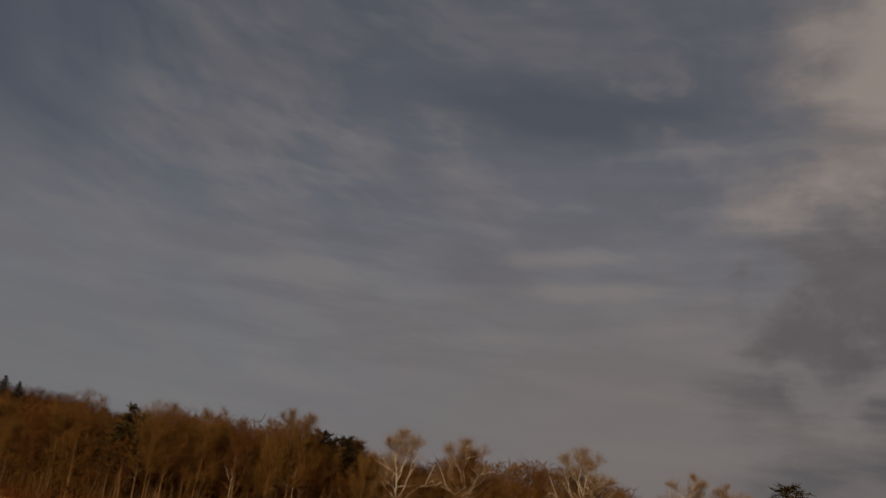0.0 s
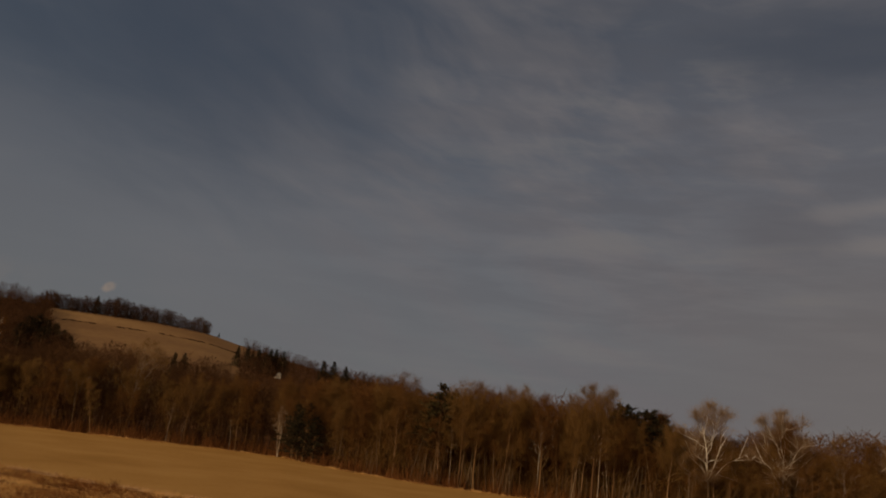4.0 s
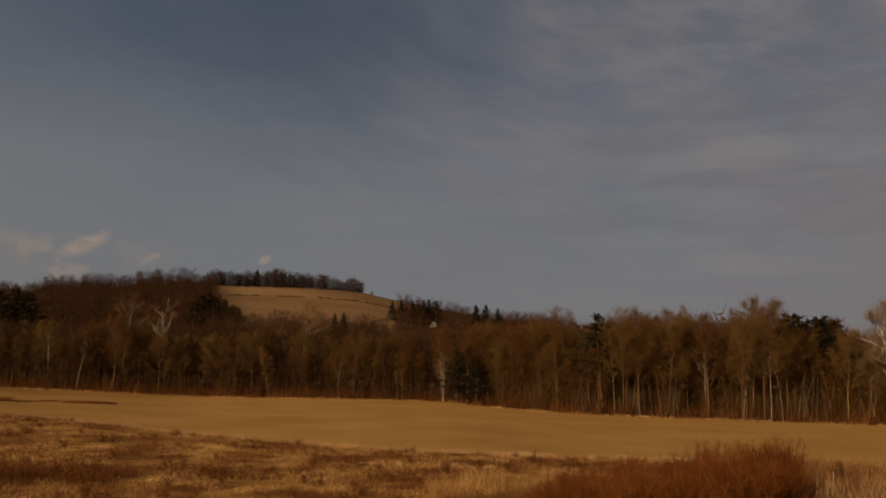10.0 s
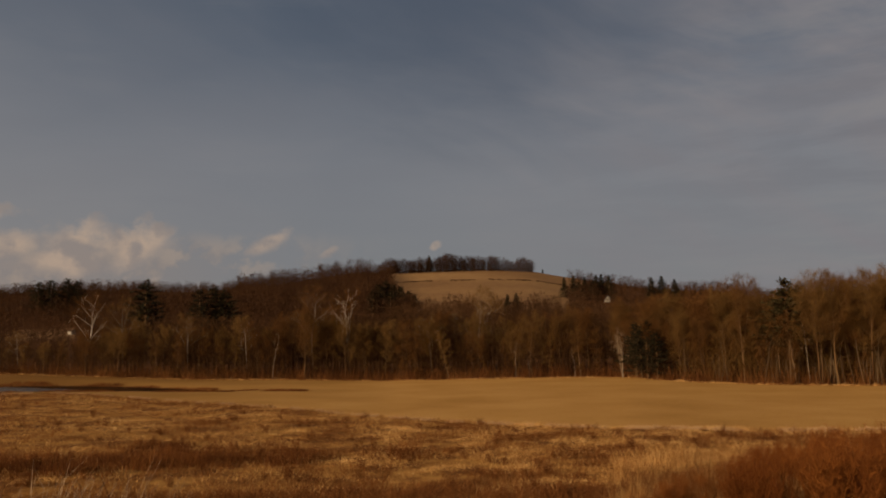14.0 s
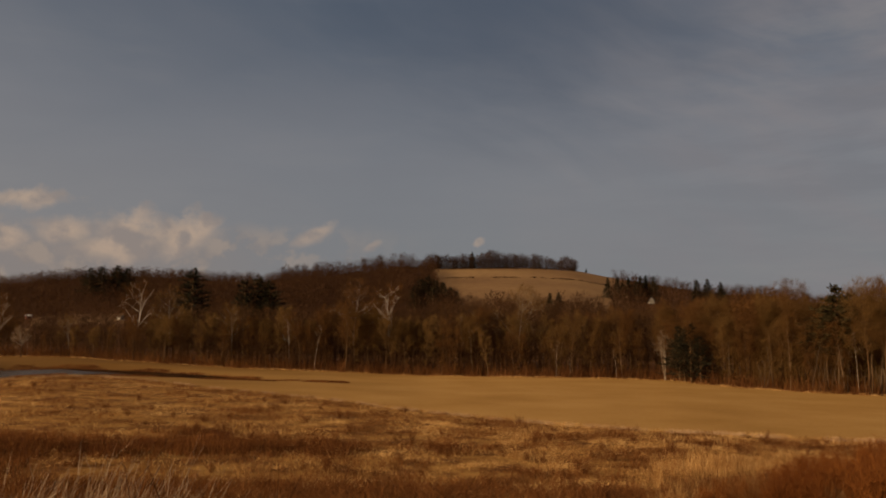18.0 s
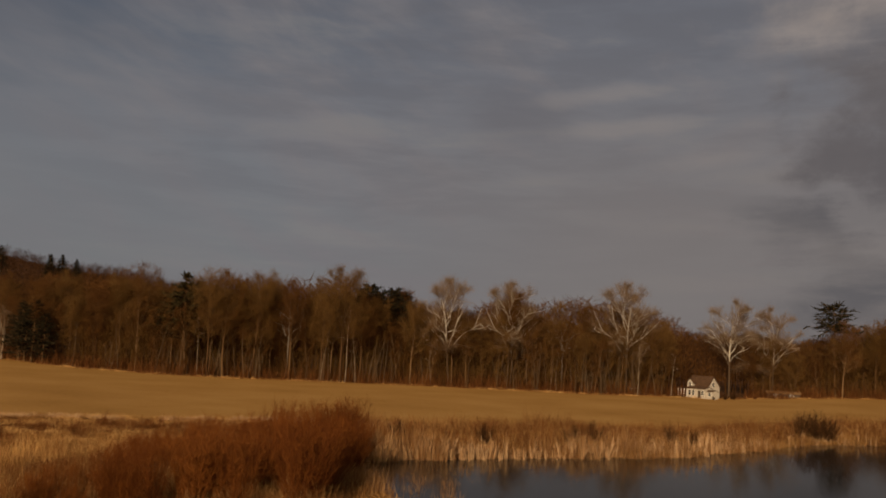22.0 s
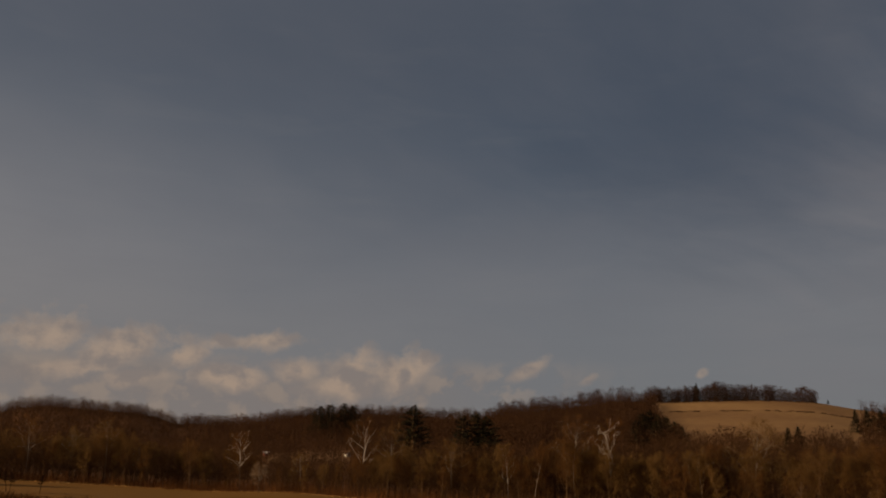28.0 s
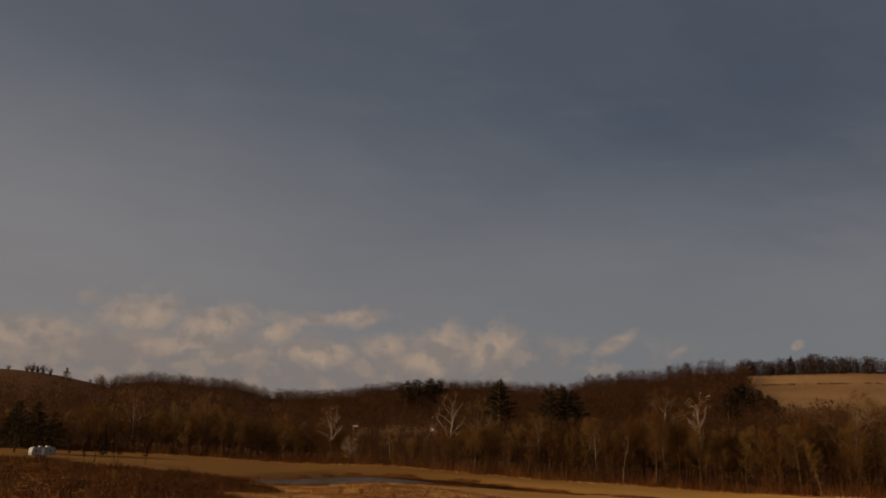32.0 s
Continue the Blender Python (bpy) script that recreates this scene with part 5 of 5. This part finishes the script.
def farmhouse(az, r, turn):
    ob = tagged(new("house"), "small white clapboard farmhouse with brown shingle roof by the wood", "house")
    ob.matrix_basis = Matrix.Translation(polar(az, r, land(az, r) - 0.1)) @ pose(0, 0, 0, 0, 0, -az + turn)
    part("wall", gable_mesh("wall", -3.3, 2.8, -0.2, 4.6, -0.3, 2.75, 5.4, M["wall"]), ob)
    part("roof", roof_mesh("roof", -3.3, 2.8, -0.2, 4.6, 2.75, 5.4, M["roof"]), ob, "brown shingle roof")
    part("wing", gable_mesh("wing", -1.2, 4.2, -2.9, -0.2, -0.3, 2.45, 2.9, M["wall"]), ob, "low white front wing")
    part("wing_roof", roof_mesh("wing_roof", -1.2, 4.2, -2.9, -0.2, 2.45, 2.9, M["roof"], 0.2, 0.1), ob, "shallow brown roof of the wing")
    part("annex", gable_mesh("annex", 4.2, 6.2, -2.3, -0.5, -0.3, 1.9, 2.2, M["wall"]), ob, "small white lean-to annex")
    part("annex_roof", roof_mesh("annex_roof", 4.22, 6.2, -2.3, -0.5, 1.9, 2.2, M["roof"], 0.14, 0.08), ob)
    v = [(-3.1, -0.6, 2.6), (-1.3, -0.6, 2.6), (-1.3, -0.6, 3.7), (-2.2, -0.6, 4.75), (-3.1, -0.6, 3.7), (-3.1, 2.1, 2.6), (-1.3, 2.1, 2.6), (-1.3, 2.1, 3.7), (-2.2, 2.1, 4.75), (-3.1, 2.1, 3.7)]
    part("dormer", mesh_of("dormer", v, [(0, 1, 2, 3, 4), (9, 8, 7, 6, 5), (0, 4, 9, 5), (1, 6, 7, 2), (2, 7, 8, 3), (3, 8, 9, 4), (0, 5, 6, 1)], M["wall"]), ob, "white gabled dormer")
    rv = [(-3.35, -0.8, 3.52), (-2.2, -0.8, 4.86), (-1.05, -0.8, 3.52), (-3.35, 2.2, 3.52), (-2.2, 2.2, 4.86), (-1.05, 2.2, 3.52)]
    rv += [(x, y, z + 0.12) for x, y, z in rv]
    part("dormer_roof", mesh_of("dormer_roof", rv, [(0, 1, 4, 3), (1, 2, 5, 4), (6, 9, 10, 7), (7, 10, 11, 8), (0, 6, 7, 1), (1, 7, 8, 2), (0, 3, 9, 6), (2, 8, 11, 5), (3, 4, 10, 9), (4, 5, 11, 10)], M["roof"]), ob)
    window(ob, -2.2, -0.6, 2.85, 0.7, 0.95)
    for x in (-0.4, 0.7):
        window(ob, x, -2.9, 0.8, 0.75, 1.2)
    window(ob, 3.55, -2.9, 0.9, 0.7, 1.1)
    window(ob, 5.2, -2.3, 0.8, 0.7, 0.8)
    window(ob, 2.8, 2.1, 2.9, 0.8, 1.05, "end")
    for y in (1.0, 3.2):
        window(ob, 2.8, y, 0.7, 0.8, 1.2, "end")
    door = part("door", box_mesh("door", 2.1, 2.95, -2.97, -2.905, -0.05, 2.0, M["dark_wood"]), ob, "dark front door")
    part("door_handle", box_mesh("door_handle", 2.82, 2.88, -3.03, -2.97, 0.95, 1.05, M["steel"], 0), door)
    part("porch_roof", box_mesh("porch_roof", -4.6, -1.25, -2.6, -0.22, 2.2, 2.36, M["roof"]), ob, "flat dark porch roof")
    # a solid dark box stands for the shade under the porch roof
    part("porch_wall", box_mesh("porch_wall", -4.4, -2.62, -0.5, 3.6, -0.3, 2.2, M["dark_wood"]), ob, "dark box in place of the shaded porch recess")
    for x in (-4.5, -3.6, -2.6, -1.7):
        part("porch_post", box_mesh("porch_post", x - 0.1, x + 0.1, -2.5, -2.3, -0.3, 2.2, M["trim"]), ob)
    part("porch_rail", box_mesh("porch_rail", -4.5, -2.6, -2.45, -2.37, 0.75, 0.85, M["trim"]), ob)
    return ob


farmhouse(52.7, 223.0, -40)
for az, r, h in [(51.2, 218, 1.8), (51.7, 217, 1.2), (53.6, 216, 1.1), (54.3, 219, 1.9), (54.8, 221, 2.6), (50.6, 220, 2.4)]:
    BUSH.put(az, r, h / 4.0, label="brown leafless bush beside the farmhouse")


def small_house(name, label, az, r, turn, w, d, eave, ridge, wall, roof, lift=0.0):
    ob = tagged(new(name), label, "house" if "house" in name else "shed")
    ob.matrix_basis = Matrix.Translation(polar(az, r, land(az, r) - 0.1 + lift)) @ pose(0, 0, 0, 0, 0, -az + turn)
    part("wall", gable_mesh("wall", -w / 2, w / 2, -d / 2, d / 2, -1.5, eave, ridge, M[wall]), ob)
    part("roof", roof_mesh("roof", -w / 2, w / 2, -d / 2, d / 2, eave, ridge, M[roof]), ob)
    for x in (-w / 4, w / 4):
        window(ob, x, -d / 2, eave * 0.4, 0.8, eave * 0.36)
    window(ob, w / 2, 0, eave * 0.5, 0.8, 1.0, "end")
    return ob


small_house("far_house", "distant white gabled house on the hillside", 7.9, 800, -70, 6, 5, 3.6, 6.2, "wall", "roof")
small_house("far_house", "distant white house among the bare trees", -26.7, 556, -50, 3.4, 3, 2.0, 3.1, "wall", "roof")
small_house("far_house", "distant low white house behind the trees", -22.25, 556, 20, 5, 4, 2.3, 3.6, "wall", "roof")
small_house("far_shed", "small faded red shed with a pale roof on the slope", -31.9, 595, 12, 3.2, 3, 2.2, 3.0, "red_board", "trim")
small_house("garden_shed", "small weathered shed beside the wood", 48.5, 222, 15, 3.2, 2.6, 1.9, 2.9, "pasture", "roof")
small_house("low_shed", "long low shed under the trees", 57.7, 236, 5, 8.0, 3, 1.3, 1.7, "dark_wood", "pasture")


def camper(az, r, turn, size):
    ob = tagged(new("camper_trailer"), "dull white camper trailer parked at the edge of the meadow", "camper")
    ob.matrix_basis = Matrix.Translation(polar(az, r, land(az, r))) @ pose(0, 0, 0, 0, 0, -az + turn) @ Matrix.Scale(size, 4)
    bm = bmesh.new()
    prof = [(-3.0, 0.6), (-3.2, 1.4), (-2.9, 2.55), (-2.3, 2.8), (2.6, 2.8), (3.1, 2.5), (3.25, 1.3), (2.9, 0.6)]
    rings = [[bm.verts.new((x, y, z)) for x, z in prof] for y in (-1.15, 1.15)]
    n = len(prof)
    for i in range(n):
        bm.faces.new((rings[0][i], rings[0][(i + 1) % n], rings[1][(i + 1) % n], rings[1][i]))
    bm.faces.new(rings[0][::-1])
    bm.faces.new(rings[1])
    bmesh.ops.recalc_face_normals(bm, faces=bm.faces[:])
    bmesh.ops.bevel(bm, geom=bm.edges[:], offset=0.08, segments=2, affect="EDGES")
    me = bpy.data.meshes.new("body")
    bm.to_mesh(me)
    bm.free()
    me.materials.append(M["steel"])
    part("body", me, ob)
    for x in (-2.1, 1.7):
        window(ob, x, -1.15, 1.5, 0.9, 0.6)
    part("door", box_mesh("door", -0.6, 0.1, -1.19, -1.152, 0.7, 2.4, M["trim"]), ob)
    part("roof_vent", box_mesh("roof_vent", -1.0, -0.3, -0.35, 0.35, 2.8, 3.05, M["trim"]), ob)
    part("air_unit", box_mesh("air_unit", 0.9, 1.9, -0.4, 0.4, 2.8, 3.1, M["trim"]), ob)
    part("drawbar", box_mesh("drawbar", -4.3, -2.9, -0.06, 0.06, 0.42, 0.54, M["dark_wood"]), ob)
    for x in (-0.75, 0.15):
        for y in (-1.12, 1.12):
            bm = bmesh.new()
            bmesh.ops.create_cone(bm, cap_ends=True, segments=18, radius1=0.36, radius2=0.36, depth=0.2, matrix=Matrix.Translation((x, y, 0.36)) @ pose(0, 0, 0, 90))
            me = bpy.data.meshes.new("wheel")
            bm.to_mesh(me)
            bm.free()
            me.materials.append(M["rubber"])
            part("wheel", me, ob)
    return ob


camper(-50.8, 232, 24, 0.92)

SAPLING = tree_kind(80, 5, 0.15, 0.07, 0.5, 10, 7, 20, 0.4, 0.02, label="small dark sapling standing in the field", group="field saplings", pale="far", twig="far")
# thin young trees standing in the field by the camper
for az, r, h in [(-49.4, 222, 5.5), (-48.4, 218, 5.0), (-47.9, 216, 9.5), (-46.7, 216, 7.0), (-46.5, 218, 6.0), (-44.95, 212, 6.0)]:
    SAPLING.put(az, r, h / 5.0)
SLIM[1].put(-39.4, 279, 14 / 19.0)
PALE[2].put(-32.2, 262, 9 / 19.5)
